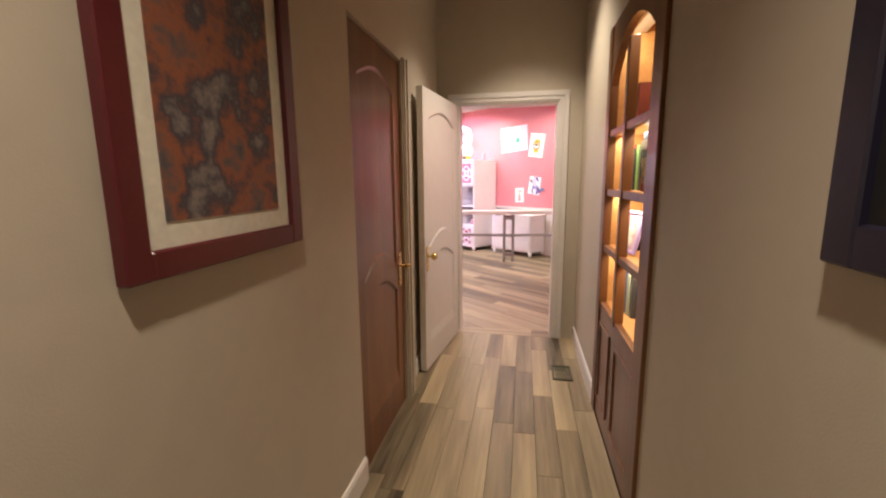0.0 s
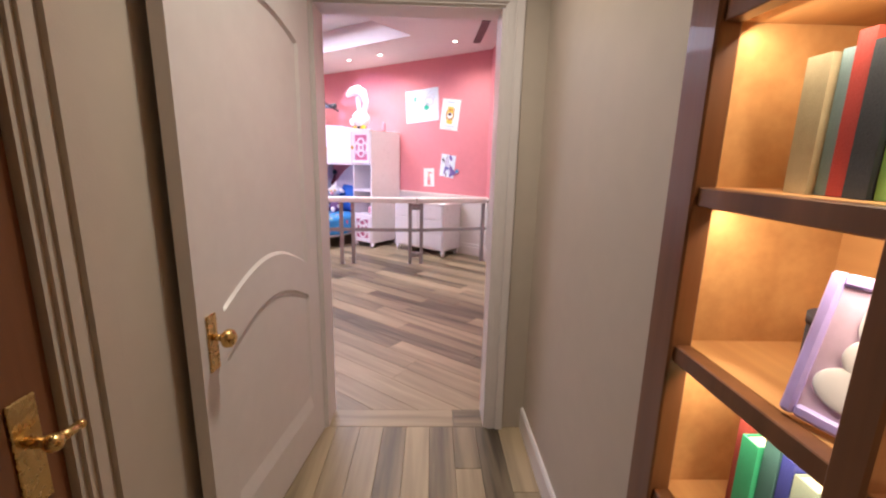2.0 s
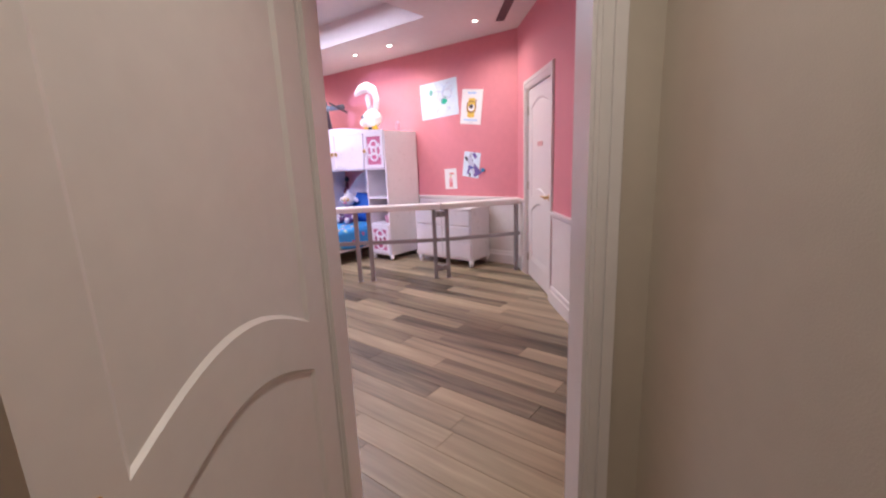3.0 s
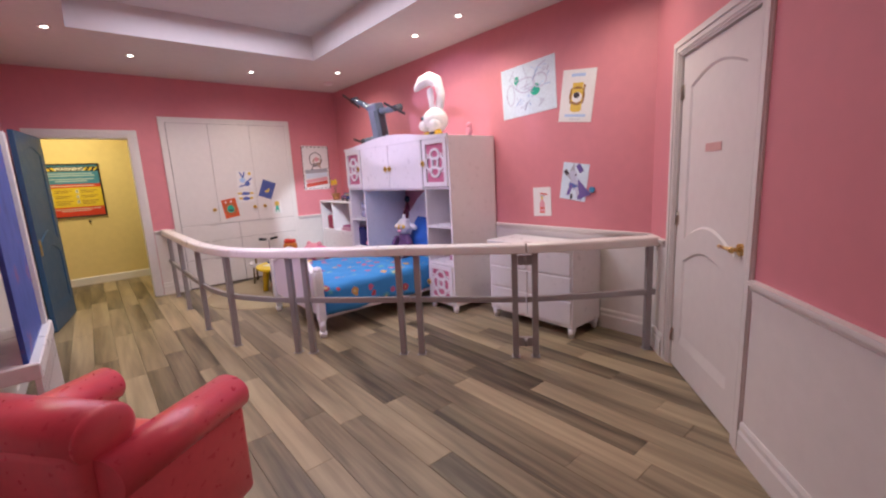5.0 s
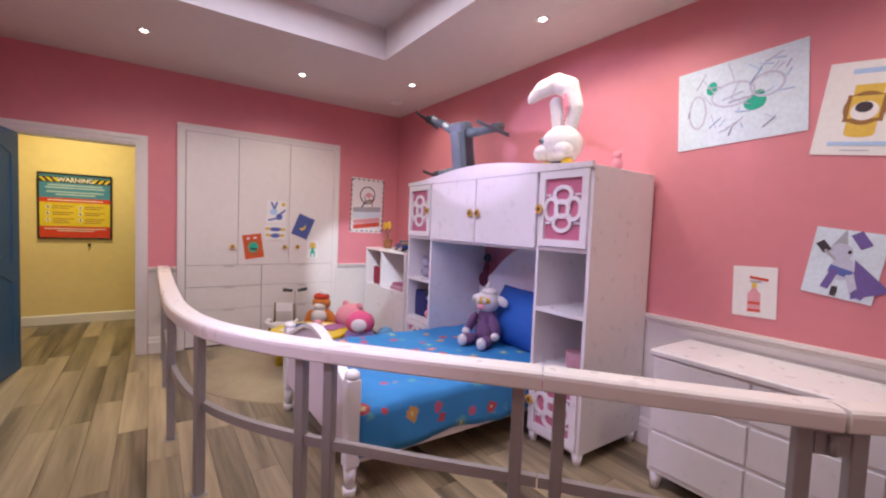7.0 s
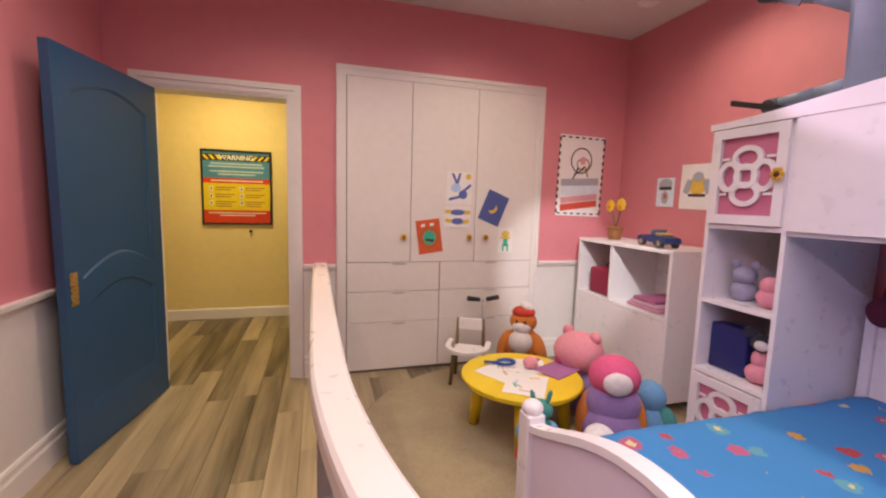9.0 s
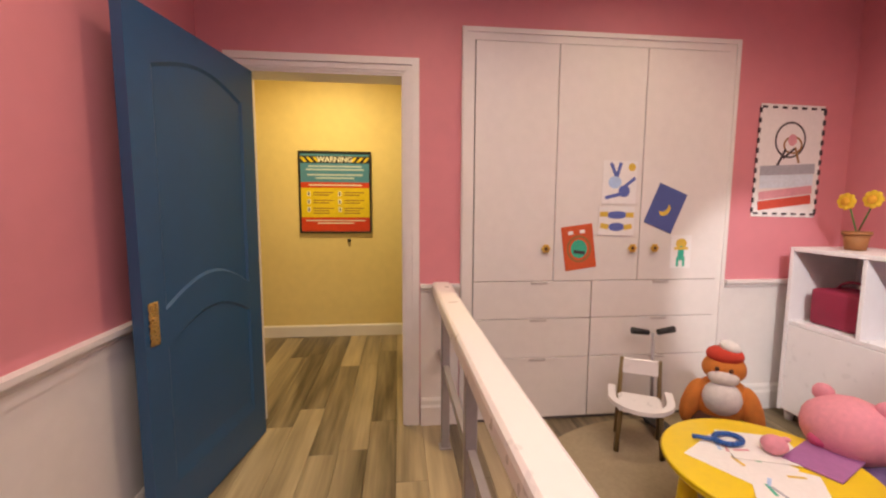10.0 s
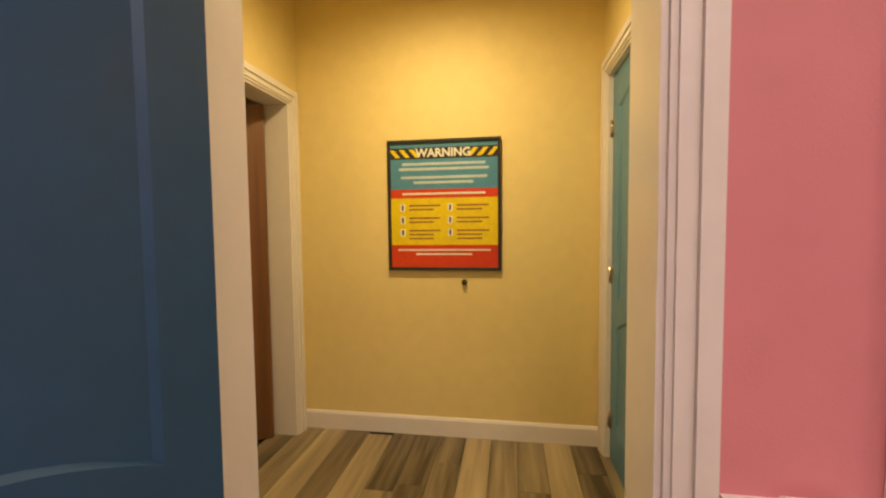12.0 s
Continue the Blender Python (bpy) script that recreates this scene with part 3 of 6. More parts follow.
def upright_row(u0, u1, z, tints, hmin, hmax, lean=0.0, vf=-0.16):
    """Books side by side from u0 to u1 with their spines to the corridor."""
    u, i = u1, 0
    while u > u0 and i < len(tints):
        th = rng.uniform(0.022, 0.042)
        h = rng.uniform(hmin, hmax)
        d = rng.uniform(0.13, 0.17)
        book(HALL @ pose(u, vf - rng.uniform(0, 0.02), z + 0.001 + (th * math.sin(radians(abs(lean))) if lean else 0), 0, lean, 180), th, h, d, tints[i])
        u -= th * 1.06 / math.cos(radians(lean)) + 0.001
        i += 1


upright_row(2.22, 2.47, SHELVES[3], [(0.20, 0.03, 0.02), (0.03, 0.03, 0.03), (0.22, 0.15, 0.1), (0.03, 0.03, 0.04), (0.2, 0.04, 0.03)], 0.16, 0.2)
upright_row(2.23, 2.44, SHELVES[2], [(0.42, 0.36, 0.22), (0.20, 0.30, 0.32), (0.40, 0.04, 0.03), (0.03, 0.04, 0.05), (0.25, 0.52, 0.14), (0.05, 0.06, 0.05)], 0.2, 0.235)
upright_row(2.22, 2.45, SHELVES[0], [(0.30, 0.05, 0.04), (0.05, 0.40, 0.20), (0.06, 0.15, 0.14), (0.04, 0.05, 0.25), (0.30, 0.36, 0.28), (0.04, 0.04, 0.05)], 0.2, 0.24)
upright_row(1.83, 2.13, SHELVES[3], [(0.05, 0.16, 0.15), (0.42, 0.34, 0.10), (0.50, 0.30, 0.12), (0.10, 0.22, 0.20), (0.03, 0.03, 0.03), (0.25, 0.15, 0.08)], 0.17, 0.22)
upright_row(1.82, 2.04, SHELVES[1], [(0.10, 0.07, 0.06), (0.03, 0.025, 0.025), (0.42, 0.06, 0.04), (0.05, 0.04, 0.04), (0.17, 0.16, 0.15), (0.08, 0.12, 0.20)], 0.19, 0.23, 14)
upright_row(1.82, 2.12, SHELVES[0], [(0.10, 0.22, 0.12), (0.30, 0.08, 0.08), (0.55, 0.47, 0.34), (0.05, 0.16, 0.15), (0.30, 0.33, 0.26), (0.08, 0.10, 0.11), (0.2, 0.06, 0.05)], 0.17, 0.21)


def lying_books(u0, z, tints):
    for c in tints:
        th, ln = rng.uniform(0.026, 0.042), rng.uniform(0.22, 0.27)
        m = HALL @ Matrix.Translation((u0 + rng.uniform(0, 0.02), -0.145, z + 0.001)) @ Matrix(((0, 0, 1, 0), (0, -1, 0, 0), (1, 0, 0, 0), (0, 0, 0, 1)))
        book(m, th, ln, 0.17, c)
        z += th + 0.001


lying_books(1.85, SHELVES[2], [(0.20, 0.05, 0.04), (0.30, 0.19, 0.10), (0.48, 0.38, 0.22), (0.42, 0.36, 0.22), (0.06, 0.13, 0.12), (0.45, 0.45, 0.42), (0.14, 0.20, 0.32)])
# lilac picture frame leaning in the case, and a round dark box
lil = framed_picture("photo_frame", "lilac photo frame with a pale print, leaning on a shelf", HALL @ pose(2.24, -0.165, SHELVES[1] + 0.108, -14, 0, 195), 0.16, 0.21, plain("lilac_plastic", (0.42, 0.34, 0.72), 0.4), plain("pale_print", (0.6, 0.45, 0.6), 0.5), 0.018, [], None, thick=0.016)
bm = bmesh.new()
ball(bm, (0.0, -0.012, 0.0), (0.035, 0.003, 0.03))
ball(bm, (-0.01, -0.012, -0.045), (0.045, 0.003, 0.03))
ball(bm, (-0.02, -0.012, 0.05), (0.01, 0.003, 0.028))
ball(bm, (0.015, -0.012, 0.05), (0.01, 0.003, 0.028))
part("printed_shape", bm, M_PAPER, lil)
bm = bmesh.new()
tube(bm, (0, 0, 0), (0, 0, 0.10), 0.055, seg=28)
tube(bm, (0, 0, 0.10), (0, 0, 0.115), 0.057, seg=28)
tagged(part("round_box", bm, plain("dark_felt", (0.03, 0.025, 0.035), 0.8), None, "", HALL @ pose(2.38, -0.27, SHELVES[1] + 0.0005)), "dark round lidded box on a bookshelf", "box")

# ---- the railing ----
def smooth_path(knots, n=8):
    """A rounded line through level knots."""
    pts = [Vector((*k, 0)) for k in knots]
    out = []
    for i in range(len(pts) - 1):
        p0, p1, p2, p3 = pts[max(i - 1, 0)], pts[i], pts[i + 1], pts[min(i + 2, len(pts) - 1)]
        for j in range(n):
            t = j / n
            out.append(0.5 * (2 * p1 + (p2 - p0) * t + (2 * p0 - 5 * p1 + 4 * p2 - p3) * t * t + (3 * p1 - p0 - 3 * p2 + p3) * t ** 3))
    return out + [pts[-1]]


railing = thing("railing", "curved railing with a white handrail and silver steel posts", "railing")
KNOTS = [(3.835, 8.955), (3.835, 8.2), (3.845, 7.3), (3.87, 6.75), (3.968, 6.29), (4.18, 5.89), (4.53, 5.46), (4.90, 5.05)]
LATER = [(4.90, 5.05), (5.18, 4.71), (5.46, 4.38)]
LAST = [(5.46, 4.38), (5.84, 4.08), (6.22, 3.79)]
HR = [(-0.053, 0.802), (-0.046, 0.795), (0.046, 0.795), (0.053, 0.802), (0.053, 0.842), (0.050, 0.855), (0.040, 0.863), (-0.040, 0.863), (-0.050, 0.855), (-0.053, 0.842)]
for k, knots in enumerate((KNOTS, LATER, LAST)):
    pts = smooth_path(knots)
    if k:
        pts[0] = pts[0] + (pts[1] - pts[0]).normalized() * 0.006
    bm = bmesh.new()
    sweep(bm, pts, HR, smooth=False)
    part("handrail", bm, M_RAIL, railing, "white painted handrail")
    bm = bmesh.new()
    sweep(bm, pts, [(-0.014, 0.425), (0.014, 0.425), (0.014, 0.465), (-0.014, 0.465)])
    part("middle_bar", bm, M_STEEL, railing, "silver steel bar")
bm0 = bmesh.new()
box(bm0, -0.022, 0.022, -0.022, 0.022, 0.003, 0.797, bevel=0.004)
box(bm0, -0.032, 0.032, -0.032, 0.032, 0.0, 0.004)
post = part("post", bm0, M_STEEL, railing, "silver steel post", pose(3.835, 8.72, 0))
for px, py, turn in [(3.835, 7.95, 0), (3.84, 7.0, 0), (3.935, 6.33, 15), (4.26, 5.775, 38), (4.345, 5.675, 40), (4.85, 5.11, 40), (4.945, 5.0, 40), (5.41, 4.44, 40), (5.51, 4.335, 42), (6.18, 3.82, 52)]:
    other = new("post", post.data)
    other.parent = railing
    other.matrix_basis = pose(px, py, 0, 0, 0, turn)
    other["label"] = "silver steel post"
for z in (0.12, 0.74):
    bm = bmesh.new()
    box(bm, -0.05, 0.05, -0.014, 0.014, z - 0.035, z + 0.035, bevel=0.004)
    tube(bm, (0, -0.02, z - 0.03), (0, -0.02, z + 0.03), 0.012)
    part("gate_hinge", bm, M_STEEL, railing, "steel gate hinge", pose(5.46, 4.385, 0, 0, 0, -48))

# ---- rug, closet ----
bm = bmesh.new()
ring = [(4.98 + 0.92 * math.cos(a) * (1 + 0.05 * math.cos(2 * a)), 7.98 + 0.92 * math.sin(a)) for a in [2 * math.pi * i / 64 for i in range(64)]]
lo = [bm.verts.new((x, y, 0.0)) for x, y in ring]
hi = [bm.verts.new((4.98 + (x - 4.98) * 0.99, 7.98 + (y - 7.98) * 0.99, 0.008)) for x, y in ring]
bm.faces.new(hi)
for i in range(64):
    bm.faces.new((lo[i], lo[(i + 1) % 64], hi[(i + 1) % 64], hi[i]))
bmesh.ops.recalc_face_normals(bm, faces=bm.faces[:])
tagged(part("rug", bm, M_RUG), "round beige low-pile rug on the plank floor", "rug")

closet = thing("closet", "white built-in closet with three doors over drawers", "closet")
C0, C1, CT = 3.945, 5.60, 2.275
bm = bmesh.new()
for w0, w1, d in ((0, 0.07, 0.02), (0.008, 0.03, 0.028), (0.052, 0.068, 0.014)):
    box(bm, C0 + w0, C0 + w1, 8.97 - d, 8.968, 0.0, CT - w1)
    box(bm, C1 - w1, C1 - w0, 8.97 - d, 8.968, 0.0, CT - w1)
    box(bm, C0 + w0, C1 - w0, 8.97 - d, 8.968, CT - w1, CT - w0)
part("frame", bm, M_WHITE, closet)
# dark backing sheet: shade in the gaps between doors and drawers, put in as colour
bm = bmesh.new()
box(bm, C0 + 0.07, C1 - 0.07, 8.955, 8.968, 0.0, CT - 0.07)
part("body", bm, mat("closet_gap_shade", (0.16, 0.14, 0.14), 0.7), closet)
DX = (4.018, 4.495, 5.02, 5.527)
for i in range(3):
    bm = bmesh.new()
    box(bm, DX[i] + 0.002, DX[i + 1] - 0.002, 8.942, 8.956, 0.862, CT - 0.075, bevel=0.002)
    leaf = part("door", bm, M_WHITE, closet)
    bm = bmesh.new()
    kx = (DX[i + 1] - 0.055, DX[i + 1] - 0.05, DX[i] + 0.09)[i]
    tube(bm, (kx, 8.942, 1.055), (kx, 8.925, 1.055), 0.008)
    for a in range(6):
        ball(bm, (kx + 0.016 * math.cos(a * math.pi / 3), 8.922, 1.055 + 0.016 * math.sin(a * math.pi / 3)), (0.011, 0.005, 0.011), seg=10, rings=6)
    ball(bm, (kx, 8.918, 1.055), (0.011, 0.007, 0.011), seg=10, rings=6, index=1)
    part("knob", bm, [plain("yellow_flower_knob", (0.62, 0.36, 0.05), 0.35), plain("brown_flower_eye", (0.10, 0.04, 0.01), 0.4)], leaf, "yellow flower-shaped knob")
for x0, x1 in ((4.018, 4.735), (4.737, 5.527)):
    for z0, z1 in ((0.02, 0.392), (0.396, 0.632), (0.636, 0.858)):
        bm = bmesh.new()
        box(bm, x0 + 0.002, x1 - 0.002, 8.942, 8.956, z0, z1, bevel=0.002)
        dr = part("drawer", bm, M_WHITE, closet)
        bm = bmesh.new()
        xm = x0 + (x1 - x0) * 0.55
        box(bm, xm - 0.05, xm + 0.05, 8.936, 8.942, z1 - 0.016, z1 - 0.002, bevel=0.002)
        part("pull", bm, mat("pull_edge", (0.5, 0.46, 0.45), 0.4), dr)


def paper(name, label, m, w, h, base, shapes, category="drawing"):
    """A sheet on a wall: local x along it, z up, face along -y. shapes: (kind, x, z, w, h, turn, material)."""
    ob = thing(name, label, category, m)
    bm = bmesh.new()
    box(bm, -w / 2, w / 2, -0.0025, -0.0005, -h / 2, h / 2)
    part("sheet", bm, base, ob)
    for i, (kind, x, z, sw, sh, turn, material) in enumerate(shapes):
        bm = bmesh.new()
        d = 0.0027 + 0.00015 * (1 + i)
        if kind == "o":
            made = bmesh.ops.create_circle(bm, cap_ends=True, segments=24, radius=0.5)["verts"]
            bmesh.ops.transform(bm, matrix=pose(x, -d, z, 0, turn, 0) @ Matrix.Diagonal((sw, 1, sh, 1)) @ Matrix.Rotation(radians(90), 4, "X"), verts=made)
        elif kind == "r":
            n = 32
            a = [bm.verts.new((x + sw / 2 * math.cos(t), -d, z + sh / 2 * math.sin(t))) for t in [2 * math.pi * j / n for j in range(n)]]
            b = [bm.verts.new((x + (sw / 2 - 0.012) * math.cos(t), -d, z + (sh / 2 - 0.012) * math.sin(t))) for t in [2 * math.pi * j / n for j in range(n)]]
            for j in range(n):
                bm.faces.new((a[j], a[(j + 1) % n], b[(j + 1) % n], b[j]))
        elif kind == "t":
            corner = pose(x, 0, z, 0, turn, 0)
            bm.faces.new([bm.verts.new(corner @ Vector(q)) for q in ((-sw / 2, -d, -sh / 2), (sw / 2, -d, -sh / 2), (0, -d, sh / 2))])
        else:
            box(bm, -sw / 2, sw / 2, -d, -0.0026, -sh / 2, sh / 2, pose(x, 0, z, 0, turn, 0))
        part("drawn_shape", bm, material, ob)
    return ob


P_BLUE, P_LBLUE = plain("blue_crayon", (0.10, 0.14, 0.42), 0.8), plain("pale_blue_crayon", (0.42, 0.58, 0.82), 0.8)
P_GREEN, P_RED, P_YEL = plain("green_crayon", (0.03, 0.42, 0.28), 0.8), plain("red_crayon", (0.60, 0.08, 0.05), 0.8), plain("yellow_crayon", (0.70, 0.48, 0.08), 0.8)
P_BROWN, P_BLACK, P_PINK = plain("brown_crayon", (0.30, 0.15, 0.05), 0.8), plain("black_crayon", (0.05, 0.04, 0.05), 0.8), plain("pink_crayon", (0.70, 0.33, 0.38), 0.8)
P_ORANGE, P_NAVY, P_PALE = plain("orange_card", (0.62, 0.10, 0.03), 0.7), plain("navy_card", (0.07, 0.10, 0.30), 0.7), plain("pale_blue_paper", (0.66, 0.76, 0.86), 0.7)
P_GREY = plain("grey_pencil", (0.38, 0.40, 0.46), 0.8)
WE = 6.393


def east(y, z, turn=0):
    """On the east wall, facing into the room."""
    return pose(WE, y, z, 0, 0, -90) @ pose(0, 0, 0, 0, turn, 0)


def north(x, z, turn=0, y=8.968):
    return pose(x, y, z) @ pose(0, 0, 0, 0, turn, 0)


P_PURPLE, P_FAINT = plain("purple_crayon", (0.16, 0.11, 0.34), 0.8), plain("faint_lilac_pencil", (0.52, 0.54, 0.68), 0.8)
paper("child_drawing", "large pale drawing with green dots on the pink wall", east(5.07, 2.115, -3), 0.62, 0.46, P_PALE,
      [("o", -0.125, 0.10, 0.055, 0.075, 10, P_GREEN), ("o", 0.085, -0.03, 0.105, 0.085, 0, P_GREEN), ("o", 0.105, 0.005, 0.05, 0.05, 0, P_GREEN), ("r", -0.02, 0.04, 0.22, 0.14, 0, P_FAINT), ("r", 0.14, 0.05, 0.16, 0.13, 0, P_FAINT), ("r", -0.2, -0.02, 0.10, 0.2, 0, P_FAINT)]
      + [("b", rng.uniform(-0.26, 0.26), rng.uniform(-0.19, 0.19), rng.uniform(0.03, 0.11), 0.0045, rng.uniform(-80, 80), P_FAINT if i % 3 else P_LBLUE) for i in range(34)])
paper("poster", "white poster with a golden brown square watch shape", east(4.553, 1.968, 7.5), 0.315, 0.42, M_PAPER,
      [("b", 0, 0.075, 0.10, 0.06, 0, P_YEL), ("b", 0.0, -0.085, 0.105, 0.06, 0, P_YEL), ("o", 0.0, -0.115, 0.10, 0.03, 0, P_YEL), ("b", 0, 0.0, 0.135, 0.12, 0, P_BROWN), ("o", 0, 0.0, 0.15, 0.15, 0, P_BROWN), ("b", 0, 0.005, 0.105, 0.10, 0, P_YEL), ("o", 0.0, -0.012, 0.095, 0.085, 0, M_PAPER), ("o", -0.004, 0.005, 0.06, 0.048, 0, P_BLACK),
       ("b", -0.005, 0.165, 0.13, 0.022, 0, P_LBLUE), ("b", 0, -0.158, 0.20, 0.018, 0, P_LBLUE), ("b", 0, -0.188, 0.10, 0.004, 0, P_GREY), ("o", 0.065, 0.075, 0.02, 0.03, 0, P_BROWN)], "poster")
paper("child_drawing", "pale blue sheet with a dark purple caped shape", east(4.577, 1.255, 8), 0.255, 0.32, P_PALE,
      [("t", -0.025, 0.10, 0.085, 0.13, 6, P_GREY), ("o", -0.02, 0.055, 0.085, 0.08, 0, P_FAINT), ("t", 0.075, -0.045, 0.14, 0.17, -28, P_PURPLE), ("b", 0.04, 0.12, 0.045, 0.075, -38, P_PURPLE), ("b", -0.085, 0.07, 0.035, 0.055, -42, P_BLACK), ("b", -0.055, 0.035, 0.012, 0.06, -50, P_GREY), ("o", 0.0, -0.02, 0.085, 0.11, 0, P_FAINT),
       ("b", -0.005, -0.035, 0.085, 0.035, 12, P_BLUE), ("b", -0.035, -0.075, 0.03, 0.10, 14, P_PURPLE), ("b", 0.045, -0.085, 0.03, 0.09, -20, P_FAINT), ("b", -0.01, -0.13, 0.022, 0.045, 0, P_BLACK), ("b", 0.075, -0.125, 0.045, 0.03, 30, P_PURPLE), ("o", 0.01, 0.06, 0.014, 0.018, 0, P_BLACK)])
paper("child_drawing", "small white sheet with a red fire extinguisher shape", east(4.918, 1.075, -2), 0.20, 0.27, M_PAPER,
      [("b", 0, -0.055, 0.058, 0.10, 0, P_PINK), ("t", 0, 0.01, 0.058, 0.05, 0, P_PINK), ("b", 0, -0.06, 0.058, 0.014, 0, P_RED), ("b", 0, -0.10, 0.060, 0.014, 0, P_RED), ("b", 0, 0.04, 0.022, 0.04, 0, P_YEL), ("b", 0.02, 0.072, 0.085, 0.014, 8, P_RED), ("b", 0.005, 0.055, 0.05, 0.010, 0, P_GREY)])
bm = bmesh.new()
tube(bm, (0, 0, 0), (0, -0.02, 0), 0.022, 0.026, seg=20)
tagged(part("button_light", bm, plain("blue_plastic", (0.05, 0.25, 0.45), 0.4), None, "", east(4.40, 1.185)), "small round blue button light on the pink wall", "button light")
paper("poster", "white poster with a scalloped dark border and red writing", north(5.978, 1.58, 1), 0.43, 0.68, M_PAPER,
      [("r", 0.0, 0.13, 0.21, 0.22, 0, P_BLACK), ("r", 0.02, 0.10, 0.13, 0.11, 0, P_BROWN), ("o", 0.015, 0.13, 0.06, 0.07, 0, P_PINK), ("b", -0.05, 0.02, 0.016, 0.12, 25, P_BLACK), ("b", 0.0, 0.05, 0.10, 0.014, -40, P_BLACK), ("b", 0.055, 0.04, 0.014, 0.10, -20, P_BROWN), ("b", 0.0, -0.05, 0.37, 0.06, -4, P_GREY), ("b", 0.0, -0.12, 0.36, 0.08, -3, P_PALE), ("b", 0.0, -0.19, 0.36, 0.05, -8, P_PINK), ("b", 0, -0.25, 0.36, 0.055, -8, P_RED)]
      + [("b", sx * 0.215, -0.3 + 0.06 * i, 0.016, 0.03, 0, P_BLACK) for sx in (-1, 1) for i in range(11)] + [("b", -0.19 + 0.065 * i, sz * 0.32, 0.03, 0.012, 0, P_BLACK) for sz in (-1, 1) for i in range(7)], "poster")
paper("sticker", "small cut-out sticker of a grey cone shape", east(8.45, 1.45), 0.17, 0.22, P_PALE, [("o", 0, 0.06, 0.13, 0.09, 0, P_GREY), ("b", 0, 0.03, 0.12, 0.025, 0, P_BLACK), ("o", 0, -0.04, 0.07, 0.10, 0, P_GREY), ("o", 0, -0.03, 0.03, 0.04, 0, P_RED)], "sticker")
paper("child_drawing", "white sheet with a grey and yellow toy shape", east(8.165, 1.485, 1), 0.29, 0.32, M_PAPER, [("o", 0, 0.01, 0.16, 0.13, 0, P_YEL), ("b", -0.08, 0.0, 0.05, 0.10, 20, P_GREY), ("b", 0.08, 0.0, 0.05, 0.10, -20, P_GREY), ("o", 0, 0.07, 0.09, 0.07, 0, P_GREY), ("b", 0, -0.06, 0.14, 0.02, 0, P_BLACK)])
YC = 8.9415
paper("child_drawing", "orange card with a green scribbled face", north(4.645, 1.06, -8, YC), 0.19, 0.26, P_ORANGE, [("r", 0, -0.01, 0.15, 0.16, 0, P_BROWN), ("o", 0, -0.01, 0.10, 0.11, 0, P_GREEN), ("b", -0.04, 0.09, 0.03, 0.02, 0, M_PAPER), ("b", 0.03, 0.09, 0.03, 0.02, 0, M_PAPER), ("b", 0, -0.03, 0.07, 0.02, 15, P_BLACK)])
paper("child_drawing", "white sheet with blue scribbles and a yellow sun", north(4.88, 1.44, 1, YC), 0.21, 0.25, M_PAPER, [("b", -0.04, 0.07, 0.02, 0.09, -25, P_BLUE), ("b", -0.01, 0.07, 0.02, 0.09, 15, P_BLUE), ("o", -0.03, -0.0, 0.08, 0.07, 0, P_LBLUE), ("b", 0.06, 0.0, 0.02, 0.09, 50, P_BLUE), ("o", 0.03, -0.05, 0.07, 0.07, 0, P_BLUE), ("b", -0.04, -0.08, 0.09, 0.02, -15, P_BLUE), ("o", 0.07, 0.09, 0.045, 0.045, 0, P_YEL)])
paper("child_drawing", "white sheet with two striped fish shapes", north(4.87, 1.215, 0, YC - 0.003), 0.22, 0.17, M_PAPER, [("o", 0, 0.035, 0.13, 0.045, 0, P_BLUE), ("b", -0.08, 0.04, 0.05, 0.03, 0, P_YEL), ("b", 0.08, 0.035, 0.05, 0.03, 0, P_YEL), ("o", 0.0, -0.035, 0.10, 0.05, 0, P_BLUE), ("b", -0.075, -0.03, 0.05, 0.03, 10, P_YEL), ("b", 0.07, -0.035, 0.05, 0.03, -10, P_YEL)])
paper("child_drawing", "tilted dark blue card with a yellow moon", north(5.175, 1.29, 22, YC), 0.19, 0.25, P_NAVY, [("o", 0.0, -0.01, 0.06, 0.08, 25, P_YEL), ("o", -0.015, 0.005, 0.05, 0.07, 25, P_NAVY)])
paper("sticker", "white sheet with a pale green figure shape", north(5.29, 1.03, 0, YC), 0.13, 0.20, M_PAPER, [("o", 0, 0.05, 0.07, 0.06, 0, P_YEL), ("o", 0, -0.01, 0.04, 0.09, 0, P_GREEN), ("b", -0.02, -0.06, 0.015, 0.06, 0, P_GREEN), ("b", 0.02, -0.06, 0.015, 0.06, 0, P_GREEN), ("b", 0, 0.02, 0.09, 0.015, 0, P_YEL)], "sticker")
framed_picture("framed_picture", "picture in a grey-gold frame on the pink wall", pose(2.558, 7.2, 1.66, 0, 0, 90), 0.74, 0.66, plain("grey_gold_frame", (0.24, 0.20, 0.14), 0.4), painted("muted_print", [(0.2, 0.18, 0.14), (0.35, 0.3, 0.25), (0.25, 0.27, 0.3)], 6), 0.06, [])


# ---- hutch over the bed ----
M_LATTICE_BACK = mat("pink_panel", (0.55, 0.16, 0.26), 0.6, 0.05)
hutch = thing("hutch", "tall white overbed cabinet with lattice doors and open shelves", "cabinet")
HX0, HX1, HY0, HY1 = 5.75, 6.37, 5.49, 7.505
HZ = 1.735


